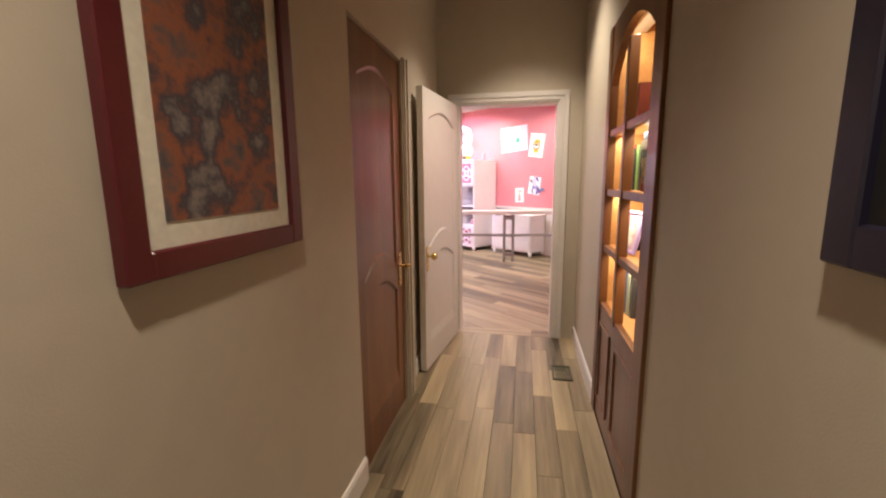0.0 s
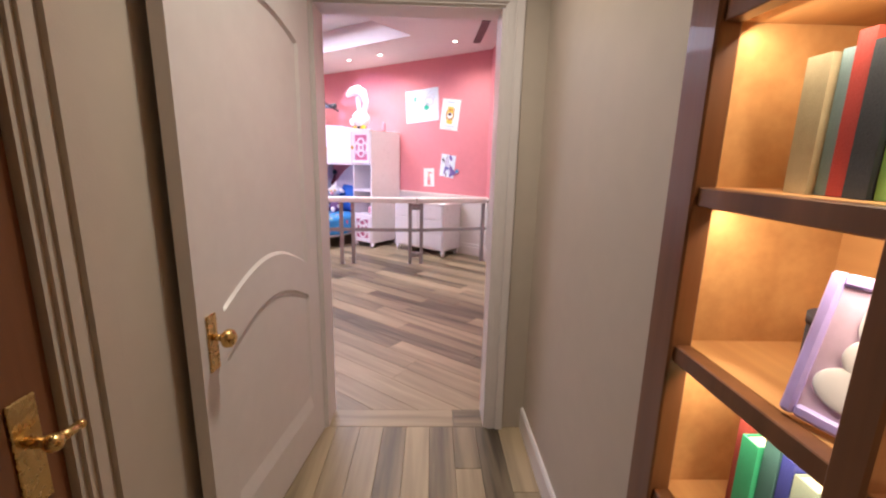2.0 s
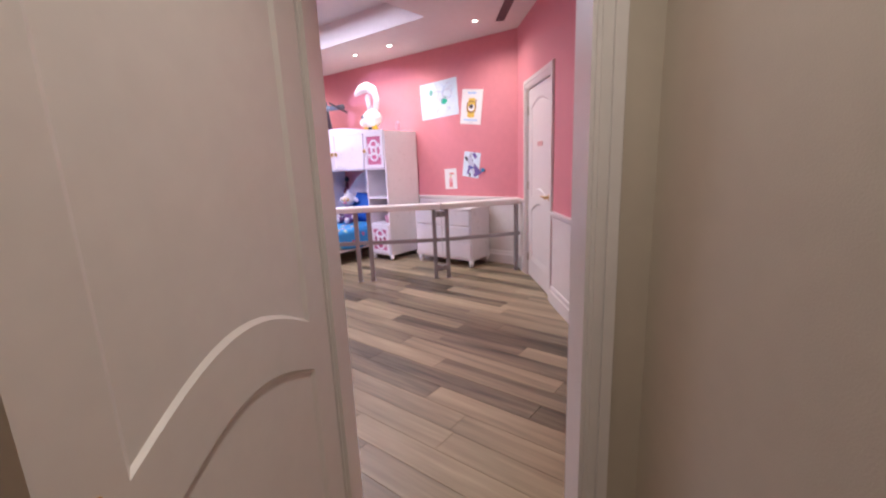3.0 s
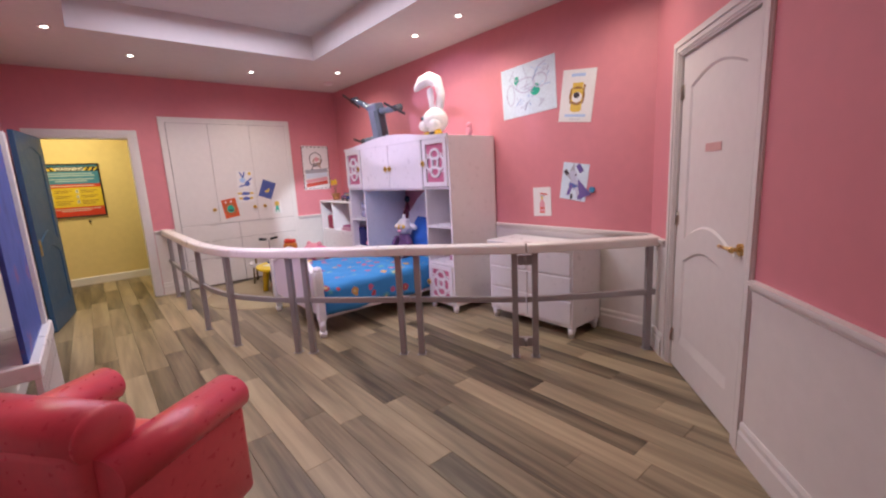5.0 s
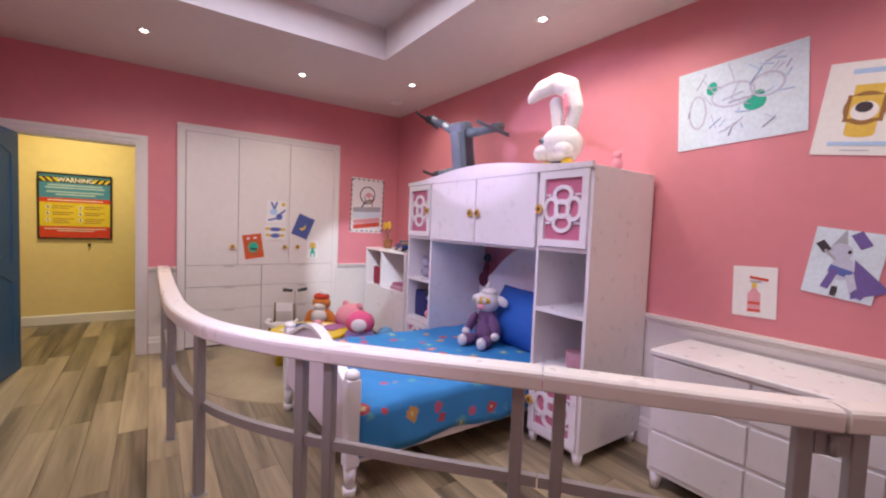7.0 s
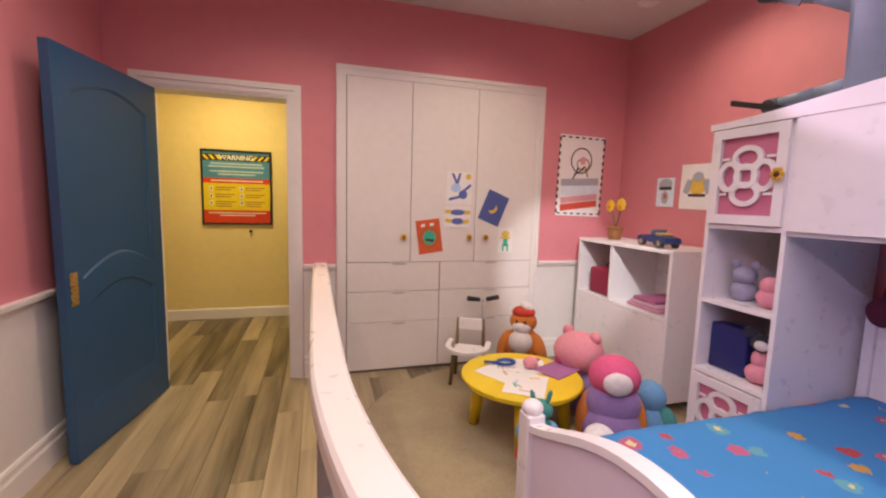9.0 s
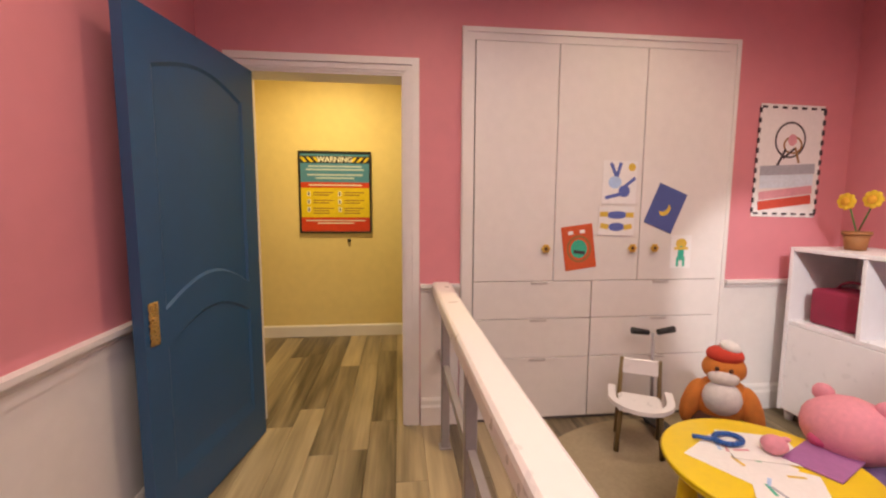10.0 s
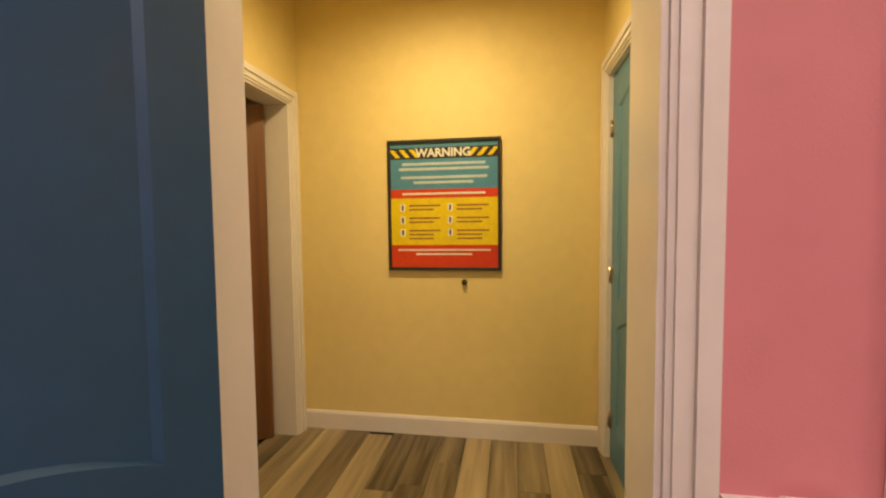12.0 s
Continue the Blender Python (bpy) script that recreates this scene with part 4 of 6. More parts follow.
def lattice_door(parent, y0, y1, z0, z1, knob_side):
    """A square white door with a cut-out flower over a pink panel, facing -x."""
    bm = bmesh.new()
    e = 0.045
    x0, x1 = HX0 - 0.018, HX0
    for b in ((y0, y0 + e, z0, z1), (y1 - e, y1, z0, z1), (y0 + e, y1 - e, z0, z0 + e), (y0 + e, y1 - e, z1 - e, z1)):
        box(bm, x0, x1, *b)
    cy, cz, r = (y0 + y1) / 2, (z0 + z1) / 2, min(y1 - y0, z1 - z0) / 2 - e

    def ring(oy, oz, ra, rb, k=0, w=0.012):
        n = 24
        loops = []
        q = 0.0007 * (k + 1)
        for rad, x in ((1, x0 + q), (1, x1 - q), (-1, x1 - q), (-1, x0 + q)):
            loops.append([bm.verts.new((x, oy + (ra + rad * w) * math.cos(t), oz + (rb + rad * w) * math.sin(t))) for t in [2 * math.pi * j / n for j in range(n)]])
        for k in range(4):
            a, b = loops[k], loops[(k + 1) % 4]
            for j in range(n):
                bm.faces.new((a[j], a[(j + 1) % n], b[(j + 1) % n], b[j]))
    ring(cy, cz, r * 0.34, r * 0.34)
    for k in range(4):
        a = k * math.pi / 2
        ring(cy + math.cos(a) * r * 0.62, cz + math.sin(a) * r * 0.62, r * (0.34 if k % 2 == 0 else 0.46), r * (0.46 if k % 2 == 0 else 0.34), k + 1)
    for sy in (-1, 1):
        for sz in (-1, 1):
            box(bm, x0 + 0.005, x1 - 0.005, cy + sy * r * 0.80 - 0.02, cy + sy * r * 0.80 + 0.02, cz + sz * r * 0.62 - 0.006, cz + sz * r * 0.62 + 0.006)
    bmesh.ops.recalc_face_normals(bm, faces=bm.faces[:])
    d = part("door", bm, M_HUTCH, parent, "white lattice door")
    bm = bmesh.new()
    box(bm, HX0 + 0.001, HX0 + 0.006, y0 + 0.02, y1 - 0.02, z0 + 0.02, z1 - 0.02)
    part("backing", bm, M_LATTICE_BACK, d, "pink backing")
    flower_knob(d, y0 + 0.02 if knob_side < 0 else y1 - 0.02, cz)
    return d


M_KNOB_Y, M_KNOB_B = plain("yellow_petals", (0.62, 0.36, 0.04), 0.35), plain("brown_eye", (0.10, 0.04, 0.01), 0.4)


def flower_knob(parent, y, z, x=None):
    x = HX0 - 0.018 if x is None else x
    bm = bmesh.new()
    tube(bm, (x, y, z), (x - 0.018, y, z), 0.008)
    for a in range(6):
        ball(bm, (x - 0.021, y + 0.02 * math.cos(a * math.pi / 3), z + 0.02 * math.sin(a * math.pi / 3)), (0.006, 0.012, 0.012), seg=10, rings=6)
    ball(bm, (x - 0.026, y, z), (0.007, 0.013, 0.013), seg=10, rings=6, index=1)
    part("knob", bm, [M_KNOB_Y, M_KNOB_B], parent, "yellow flower-shaped knob")


TW = 0.40
for name, a, b, side in (("tower", HY0, HY0 + TW, 1), ("tower", HY1 - TW, HY1, -1)):
    for y in (a, b - 0.022):
        bm = bmesh.new()
        box(bm, HX0, HX1, y, y + 0.022, 0.07, HZ, bevel=0.002)
        part("side_panel", bm, M_HUTCH, hutch)
    bm = bmesh.new()
    box(bm, HX1 - 0.015, HX1, a + 0.022, b - 0.022, 0.07, HZ)
    part("back_panel", bm, M_HUTCH, hutch)
    for z in (0.07, 0.48, 0.85, 1.235, HZ - 0.022):
        bm = bmesh.new()
        box(bm, HX0 + 0.002, HX1 - 0.015, a + 0.022, b - 0.022, z, z + 0.022)
        part("shelf", bm, M_HUTCH, hutch)
    for fx in (HX0 + 0.03, HX1 - 0.06):
        for fy in (a + 0.03, b - 0.03):
            bm = bmesh.new()
            tube(bm, (fx, fy, 0.0), (fx, fy, 0.07), 0.022, 0.034, seg=14)
            part("foot", bm, M_HUTCH, hutch)
    lattice_door(hutch, a + 0.02, b - 0.02, 1.262, 1.716, 1 if side > 0 else -1)
    lattice_door(hutch, a + 0.02, b - 0.02, 0.095, 0.475, 1 if side > 0 else -1)
bm = bmesh.new()
Y0, Y1 = HY0 + TW + 0.001, HY1 - TW - 0.001
box(bm, HX0 + 0.002, HX1, Y0, Y1, 1.225, 1.245)
box(bm, HX0 + 0.002, HX1, Y0, Y1, HZ - 0.02, HZ)
box(bm, HX1 - 0.012, HX1, Y0, Y1, 1.245, HZ - 0.02)
part("bridge", bm, M_HUTCH, hutch)
YM = (Y0 + Y1) / 2
for a, b, k in ((Y0, YM - 0.002, 1), (YM + 0.002, Y1, -1)):
    bm = bmesh.new()
    box(bm, HX0 - 0.018, HX0, a + 0.002, b - 0.002, 1.245, 1.72, bevel=0.002)
    d = part("door", bm, M_HUTCH, hutch, "plain white door")
    flower_knob(d, b - 0.04 if k > 0 else a + 0.04, 1.465)
# arched cornice
bm = bmesh.new()
n = 28
low = [(HY0 + (HY1 - HY0) * i / n, 1.72) for i in range(n + 1)]
top = [(y, 1.75 + 0.075 * math.sin(math.pi * (y - HY0) / (HY1 - HY0)) ** 2) for y, _ in low]
vs = []
for x in (HX0 - 0.022, HX0 + 0.0):
    vs.append([bm.verts.new((x, y, z)) for y, z in low + top[::-1]])
bm.faces.new(vs[0])
bm.faces.new(vs[1][::-1])
k = len(vs[0])
for i in range(k):
    bm.faces.new((vs[0][i], vs[1][i], vs[1][(i + 1) % k], vs[0][(i + 1) % k]))
bmesh.ops.recalc_face_normals(bm, faces=bm.faces[:])
part("cornice", bm, M_HUTCH, hutch)

# ---- bed ----
M_LILAC = mat("lilac_white_paint", (0.70, 0.62, 0.72), 0.35, 0.04, 4, 0.03, 90)


def spotted_cloth(name, base, dots):
    """Cloth printed with scattered round motifs in several colours."""
    m = bpy.data.materials.new(name)
    m.use_nodes = True
    n, l = m.node_tree.nodes, m.node_tree.links
    b = n["Principled BSDF"]
    b.inputs["Roughness"].default_value = 0.8
    co, vor, vor2 = n.new("ShaderNodeTexCoord"), n.new("ShaderNodeTexVoronoi"), n.new("ShaderNodeTexNoise")
    vor.inputs["Scale"].default_value, vor.inputs["Randomness"].default_value = 8.5, 0.9
    vor2.inputs["Scale"].default_value = 60
    l.new(co.outputs["Object"], vor.inputs["Vector"])
    l.new(co.outputs["Object"], vor2.inputs["Vector"])
    add = n.new("ShaderNodeMath")
    add.operation = "MULTIPLY_ADD"
    add.inputs[1].default_value = 0.34
    l.new(vor2.outputs["Fac"], add.inputs[0])
    l.new(vor.outputs["Distance"], add.inputs[2])
    pick = n.new("ShaderNodeValToRGB")
    pick.color_ramp.interpolation = "CONSTANT"
    e = pick.color_ramp.elements
    while len(e) < len(dots):
        e.new(0.5)
    for i, c in enumerate(dots):
        e[i].position, e[i].color = i / len(dots), (*c, 1)
    sep = n.new("ShaderNodeSeparateColor")
    l.new(vor.outputs["Color"], sep.inputs[0])
    l.new(sep.outputs[0], pick.inputs[0])
    centre, edge = n.new("ShaderNodeMath"), n.new("ShaderNodeMath")
    centre.operation = edge.operation = "LESS_THAN"
    centre.inputs[1].default_value, edge.inputs[1].default_value = 0.30, 0.49
    l.new(add.outputs[0], centre.inputs[0])
    l.new(add.outputs[0], edge.inputs[0])
    m1, m2 = n.new("ShaderNodeMix"), n.new("ShaderNodeMix")
    m1.data_type = m2.data_type = "RGBA"
    m1.inputs[6].default_value = (*base, 1)
    l.new(edge.outputs[0], m1.inputs[0])
    l.new(pick.outputs[0], m1.inputs[7])
    l.new(centre.outputs[0], m2.inputs[0])
    l.new(m1.outputs[2], m2.inputs[6])
    m2.inputs[7].default_value = (0.62, 0.52, 0.26, 1)
    l.new(m2.outputs[2], b.inputs["Base Color"])
    bp, tx = n.new("ShaderNodeBump"), n.new("ShaderNodeTexNoise")
    tx.inputs["Scale"].default_value = 260
    bp.inputs["Strength"].default_value, bp.inputs["Distance"].default_value = 0.3, 0.002
    l.new(co.outputs["Object"], tx.inputs["Vector"])
    l.new(tx.outputs["Fac"], bp.inputs["Height"])
    l.new(bp.outputs[0], b.inputs["Normal"])
    return m


M_COVER = spotted_cloth("blue_printed_cotton", (0.035, 0.22, 0.52), [(0.42, 0.06, 0.08), (0.10, 0.32, 0.42), (0.55, 0.30, 0.08), (0.035, 0.22, 0.52), (0.45, 0.10, 0.20)])
bed = thing("bed", "white child's bed with an arched footboard, made up in blue", "bed")
BX0, BX1, BY0, BY1 = 4.525, 6.34, 5.905, 7.085


def arched_board(bm, x0, x1, y0, y1, z0, zs, rise):
    k = 24
    out = [(y0, z0), (y1, z0)] + [(y1 + (y0 - y1) * i / k, zs + rise * math.sin(math.pi * i / k) ** 1.3) for i in range(k + 1)]
    made = [[bm.verts.new((x, y, z)) for y, z in out] for x in (x0, x1)]
    fs = [bm.faces.new(made[0]), bm.faces.new(made[1][::-1])]
    for i in range(len(out)):
        fs.append(bm.faces.new((made[0][i], made[1][i], made[1][(i + 1) % len(out)], made[0][(i + 1) % len(out)])))
    bmesh.ops.recalc_face_normals(bm, faces=fs)


bm = bmesh.new()
arched_board(bm, BX0 + 0.012, BX0 + 0.038, BY0 + 0.05, BY1 - 0.05, 0.20, 0.55, 0.17)
part("footboard", bm, M_LILAC, bed)
bm = bmesh.new()
k = 24
pts = [(BX0 + 0.025, BY0 + 0.05 + (BY1 - BY0 - 0.1) * i / k, 0.55 + 0.17 * math.sin(math.pi * i / k) ** 1.3) for i in range(k + 1)]
sweep(bm, pts, [(-0.028, -0.006), (0.028, -0.006), (0.028, 0.018), (-0.028, 0.018)])
part("footboard_cap", bm, M_HUTCH, bed)
bm = bmesh.new()
arched_board(bm, BX1 - 0.03, BX1, BY0 + 0.02, BY1 - 0.02, 0.2, 0.85, 0.36)
part("headboard", bm, M_HUTCH, bed)
for y in (BY0 + 0.025, BY1 - 0.025):
    bm = bmesh.new()
    box(bm, BX0 - 0.01, BX0 + 0.06, y - 0.035, y + 0.035, 0.16, 0.60, bevel=0.006)
    tube(bm, (BX0 + 0.025, y, 0.0), (BX0 + 0.025, y, 0.05), 0.028, 0.036)
    tube(bm, (BX0 + 0.025, y, 0.05), (BX0 + 0.025, y, 0.16), 0.024, 0.034)
    ball(bm, (BX0 + 0.025, y, 0.615), (0.038, 0.038, 0.03))
    part("post", bm, M_HUTCH, bed)
    bm = bmesh.new()
    box(bm, BX1 - 0.05, BX1 - 0.0, y - 0.022, y + 0.022, 0.0, 0.86, bevel=0.004)
    part("leg", bm, M_HUTCH, bed)
    bm = bmesh.new()
    box(bm, BX0 + 0.06, BX1 - 0.05, y - 0.018, y + 0.018, 0.17, 0.33, bevel=0.003)
    part("side_rail", bm, M_HUTCH, bed)
bm = bmesh.new()
box(bm, BX0 + 0.05, BX1 - 0.04, BY0 + 0.05, BY1 - 0.05, 0.25, 0.45, bevel=0.04, segments=3)
part("mattress", bm, M_PAPER, bed)


def draped(name, x0, x1, y0, y1, top, hang, material, label, amp=0.01, seed=0):
    """A bedcover: a fine sheet over the mattress whose long sides hang down in soft folds."""
    bm = bmesh.new()
    nx, ny = 60, 44
    w = y1 - y0
    total = w + 2 * hang
    grid = []
    for i in range(nx + 1):
        x = x0 + (x1 - x0) * i / nx
        row = []
        for j in range(ny + 1):
            s = -hang + total * j / ny
            lump = amp * (noise.noise((x * 5 + seed, s * 5, 0)) + 0.5 * noise.noise((x * 13, s * 13 + seed, 3)))
            if s < 0:
                y, z = y0 - 0.012 - 0.025 * abs(noise.noise((x * 7 + seed, 0.3, 1))) * (-s / hang), top + s * (1 + 0.18 * noise.noise((x * 3, seed, 0)))
            elif s > w:
                y, z = y1 + 0.012 + 0.025 * abs(noise.noise((x * 7 + seed, 7.3, 1))) * ((s - w) / hang), top - (s - w)
            else:
                rim = min(s, w - s)
                y, z = y0 + s, top + lump - 0.02 * max(0, 1 - rim / 0.05) ** 2
            row.append(bm.verts.new((x, y, z)))
        grid.append(row)
    for i in range(nx):
        for j in range(ny):
            bm.faces.new((grid[i][j], grid[i + 1][j], grid[i + 1][j + 1], grid[i][j + 1])).smooth = True
    bmesh.ops.recalc_face_normals(bm, faces=bm.faces[:])
    ob = part(name, bm, material)
    mod = ob.modifiers.new("thickness", "SOLIDIFY")
    mod.thickness, mod.offset = 0.01, 1
    return tagged(ob, label, "bedding")


draped("bedcover", BX0 + 0.055, BX1 - 0.05, BY0 + 0.01, BY1 - 0.01, 0.465, 0.26, M_COVER, "bright blue bedcover with printed round motifs", 0.014)


def cushion(name, m, w, h, d, material, label):
    bm = bmesh.new()
    n = 16
    for side in (-1, 1):
        g = [[bm.verts.new(((i / n - 0.5) * w * (1 - 0.06 * math.sin(math.pi * j / n)), side * d / 2 * (math.sin(math.pi * i / n) * math.sin(math.pi * j / n)) ** 0.45 + 0.006 * noise.noise((i * 0.5, j * 0.5, side)), (j / n - 0.5) * h * (1 - 0.06 * math.sin(math.pi * i / n)))) for j in range(n + 1)] for i in range(n + 1)]
        for i in range(n):
            for j in range(n):
                bm.faces.new((g[i][j], g[i + 1][j], g[i + 1][j + 1], g[i][j + 1])).smooth = True
    bmesh.ops.remove_doubles(bm, verts=bm.verts[:], dist=0.008)
    bmesh.ops.recalc_face_normals(bm, faces=bm.faces[:])
    return tagged(part(name, bm, material, None, "", m), label, "pillow")


cushion("pillow", pose(6.09, 6.28, 0.67, -24, 0, -90), 0.68, 0.48, 0.32, plain("royal_blue_cotton", (0.02, 0.11, 0.45), 0.75, 0.3), "royal blue pillow propped on the headboard")


# ---- soft toys and figures: each one mesh ----
def figure(name, label, m, pieces, mats, category="soft toy"):
    """pieces: (centre, radii, turn in degrees about y, material index)."""
    bm = bmesh.new()
    for c, r, turn, i in pieces:
        ball(bm, c, r, Matrix.Rotation(radians(turn), 4, "Y"), i, 18, 12)
    for v in bm.verts:
        v.co += v.normal * 0.0025 * noise.noise(v.co * 40)
    return tagged(part(name, bm, mats, None, "", m), label, category)


F_WHITE, F_PURPLE, F_LILAC = plain("white_plush", (0.76, 0.72, 0.72), 0.95, 0.9, 350), plain("purple_plush", (0.19, 0.10, 0.22), 0.95, 0.9, 350), plain("lilac_plush", (0.30, 0.20, 0.44), 0.95, 0.9, 350)
F_YELLOW, F_DARK, F_PINK = plain("yellow_plush", (0.70, 0.44, 0.04), 0.9, 0.6, 350), plain("dark_plush", (0.03, 0.03, 0.045), 0.9, 0.6, 350), plain("pink_plush", (0.66, 0.10, 0.24), 0.9, 0.6, 350)
F_ORANGE, F_TEAL, F_BLUE = plain("orange_plush", (0.62, 0.20, 0.04), 0.9, 0.6, 350), plain("teal_plush", (0.06, 0.30, 0.27), 0.9, 0.6, 350), plain("sky_blue_plush", (0.16, 0.38, 0.62), 0.9, 0.6, 350)
F_BROWN, F_RED, F_LPINK = plain("brown_plush", (0.10, 0.035, 0.02), 0.9, 0.6, 350), plain("red_plush", (0.55, 0.05, 0.03), 0.9, 0.6, 350), plain("rose_plush", (0.75, 0.30, 0.38), 0.9, 0.6, 350)

# local -y is the front of each figure
figure("soft_toy", "purple and white long-eared soft toy sitting on the bed", pose(5.86, 6.45, 0.475, 0, 0, -72) @ Matrix.Diagonal((0.92, 0.95, 0.98, 1)),
       [((0, 0, 0.10), (0.10, 0.09, 0.12), 0, 0), ((0, -0.01, 0.21), (0.075, 0.07, 0.08), 0, 0), ((0, -0.01, 0.33), (0.105, 0.095, 0.085), 0, 1), ((0, -0.085, 0.345), (0.075, 0.03, 0.03), 0, 2), ((-0.03, -0.108, 0.35), (0.02, 0.012, 0.022), 0, 1), ((0.03, -0.108, 0.35), (0.02, 0.012, 0.022), 0, 1), ((0, -0.10, 0.30), (0.035, 0.025, 0.02), 0, 3),
        ((0.01, 0, 0.405), (0.07, 0.07, 0.03), 0, 1), ((0.0, 0.0, 0.44), (0.02, 0.02, 0.05), 8, 1), ((0.12, 0.02, 0.34), (0.06, 0.03, 0.035), 25, 1), ((-0.12, 0.02, 0.34), (0.05, 0.03, 0.035), -20, 1),
        ((0.11, -0.06, 0.16), (0.035, 0.05, 0.09), -25, 0), ((-0.11, -0.06, 0.16), (0.035, 0.05, 0.09), 25, 0), ((0.14, -0.10, 0.09), (0.035, 0.035, 0.03), 0, 1), ((-0.14, -0.10, 0.09), (0.035, 0.035, 0.03), 0, 1), ((0.08, -0.14, 0.045), (0.05, 0.09, 0.045), 0, 0), ((-0.08, -0.14, 0.045), (0.05, 0.09, 0.045), 0, 0), ((0.09, -0.22, 0.05), (0.04, 0.03, 0.045), 0, 1), ((-0.09, -0.22, 0.05), (0.04, 0.03, 0.045), 0, 1)],
       [F_PURPLE, F_WHITE, F_YELLOW, F_LPINK])
def along(points, radii, index, n=5):
    """Round pieces close together along a bent line: a soft limb or an ear."""
    out = []
    for (p, r), (q, w) in zip(zip(points, radii), zip(points[1:], radii[1:])):
        for k in range(n):
            t = k / n
            size = r + (w - r) * t
            out.append((tuple(a + (c - a) * t for a, c in zip(p, q)), (size, size * 0.6, size), 0, index))
    return out


figure("soft_toy", "white long-eared soft toy with one drooping ear and yellow scarf", pose(5.95, 5.90, 1.737, 0, 0, -90),
       [((0, 0.0, 0.04), (0.085, 0.075, 0.05), 0, 1), ((-0.075, -0.05, 0.05), (0.05, 0.035, 0.028), 0, 2), ((0.085, -0.04, 0.05), (0.038, 0.04, 0.045), 0, 2), ((0.0, 0, 0.18), (0.145, 0.12, 0.125), 0, 0), ((-0.085, -0.07, 0.135), (0.075, 0.06, 0.055), 0, 0), ((0.06, -0.06, 0.135), (0.07, 0.06, 0.06), 0, 0),
        ((-0.075, -0.103, 0.205), (0.018, 0.012, 0.022), 0, 4), ((-0.08, -0.112, 0.206), (0.009, 0.008, 0.012), 0, 1), ((-0.138, -0.02, 0.205), (0.010, 0.016, 0.020), 0, 4), ((-0.125, -0.105, 0.15), (0.013, 0.012, 0.010), 0, 3)]
       + along([(0.05, 0.02, 0.27), (0.075, 0.02, 0.42), (0.03, 0.02, 0.55), (-0.08, 0.015, 0.605), (-0.20, 0.0, 0.585), (-0.30, -0.01, 0.53)], [0.045, 0.06, 0.065, 0.065, 0.06, 0.03], 0)
       + along([(-0.06, 0.03, 0.27), (-0.07, 0.03, 0.38), (-0.10, 0.03, 0.50)], [0.04, 0.05, 0.045], 0)
       + along([(0.03, -0.02, 0.34), (0.045, -0.022, 0.42), (0.02, -0.025, 0.52)], [0.010, 0.020, 0.012], 3, 4),
       [F_WHITE, F_DARK, F_YELLOW, F_LPINK, plain("blue_grey_eye", (0.20, 0.30, 0.36), 0.3)])
figure("ornament", "small peach cylinder ornament on the cabinet top", pose(6.15, 5.62, 1.737),
       [((0, 0, 0.05), (0.035, 0.035, 0.05), 0, 0), ((0, 0, 0.11), (0.028, 0.028, 0.03), 0, 0)], [F_LPINK], "ornament")
figure("soft_toy", "orange and white soft toy with a red cap, sitting up", pose(5.27, 8.52, 0.0085, 0, 0, -40),
       [((0, 0, 0.14), (0.15, 0.13, 0.13), 0, 1), ((0, 0, 0.29), (0.13, 0.11, 0.13), 0, 0), ((0, -0.06, 0.32), (0.09, 0.08, 0.09), 0, 2), ((0.0, 0, 0.46), (0.10, 0.09, 0.08), 0, 0), ((0, -0.05, 0.43), (0.07, 0.06, 0.05), 0, 2), ((0, 0, 0.53), (0.085, 0.08, 0.045), 0, 3), ((0.02, 0, 0.575), (0.05, 0.05, 0.03), 20, 2),
        ((0.13, -0.02, 0.26), (0.05, 0.06, 0.13), -15, 0), ((-0.13, -0.02, 0.26), (0.05, 0.06, 0.13), 15, 0), ((0.09, -0.13, 0.05), (0.06, 0.09, 0.05), 0, 1), ((-0.09, -0.13, 0.05), (0.06, 0.09, 0.05), 0, 1), ((-0.03, -0.085, 0.475), (0.01, 0.008, 0.012), 0, 1), ((0.03, -0.085, 0.475), (0.01, 0.008, 0.012), 0, 1)],
       [F_ORANGE, F_BROWN, F_WHITE, F_RED])


# ---- low cabinet and what stands on it ----
cab = thing("storage_cabinet", "white storage cabinet with two open pink-lined compartments", "cabinet")
LX0, LX1, LY0, LY1, LZ = 5.93, 6.37, 7.87, 8.85, 1.065
t = 0.025
for piece, b in (("side_panel", (LX0, LX1, LY0, LY0 + t, 0.06, LZ)), ("side_panel", (LX0, LX1, LY1 - t, LY1, 0.06, LZ)), ("top", (LX0, LX1 - 0.012, LY0 + t, LY1 - t, LZ - t, LZ - 0.001)),
                 ("shelf", (LX0 + 0.004, LX1 - 0.012, LY0 + t, LY1 - t, 0.60, 0.625)), ("divider", (LX0 + 0.002, LX1 - 0.012, 8.43, 8.452, 0.625, LZ - t)), ("back_panel", (LX1 - 0.012, LX1, LY0 + t, LY1 - t, 0.06, LZ))):
    bm = bmesh.new()
    box(bm, *b, bevel=0.002)
    part(piece, bm, M_HUTCH, cab)
bm = bmesh.new()
box(bm, LX0 + 0.002, LX0 + 0.02, LY0 + t + 0.002, LY1 - t - 0.002, 0.07, 0.597, bevel=0.002)
part("front_panel", bm, M_HUTCH, cab)
for y in (LY0 + 0.04, LY1 - 0.04):
    for x in (LX0 + 0.05, LX1 - 0.06):
        bm = bmesh.new()
        tube(bm, (x, y, 0), (x, y, 0.06), 0.02, 0.028)
        part("foot", bm, M_HUTCH, cab)
bm = bmesh.new()
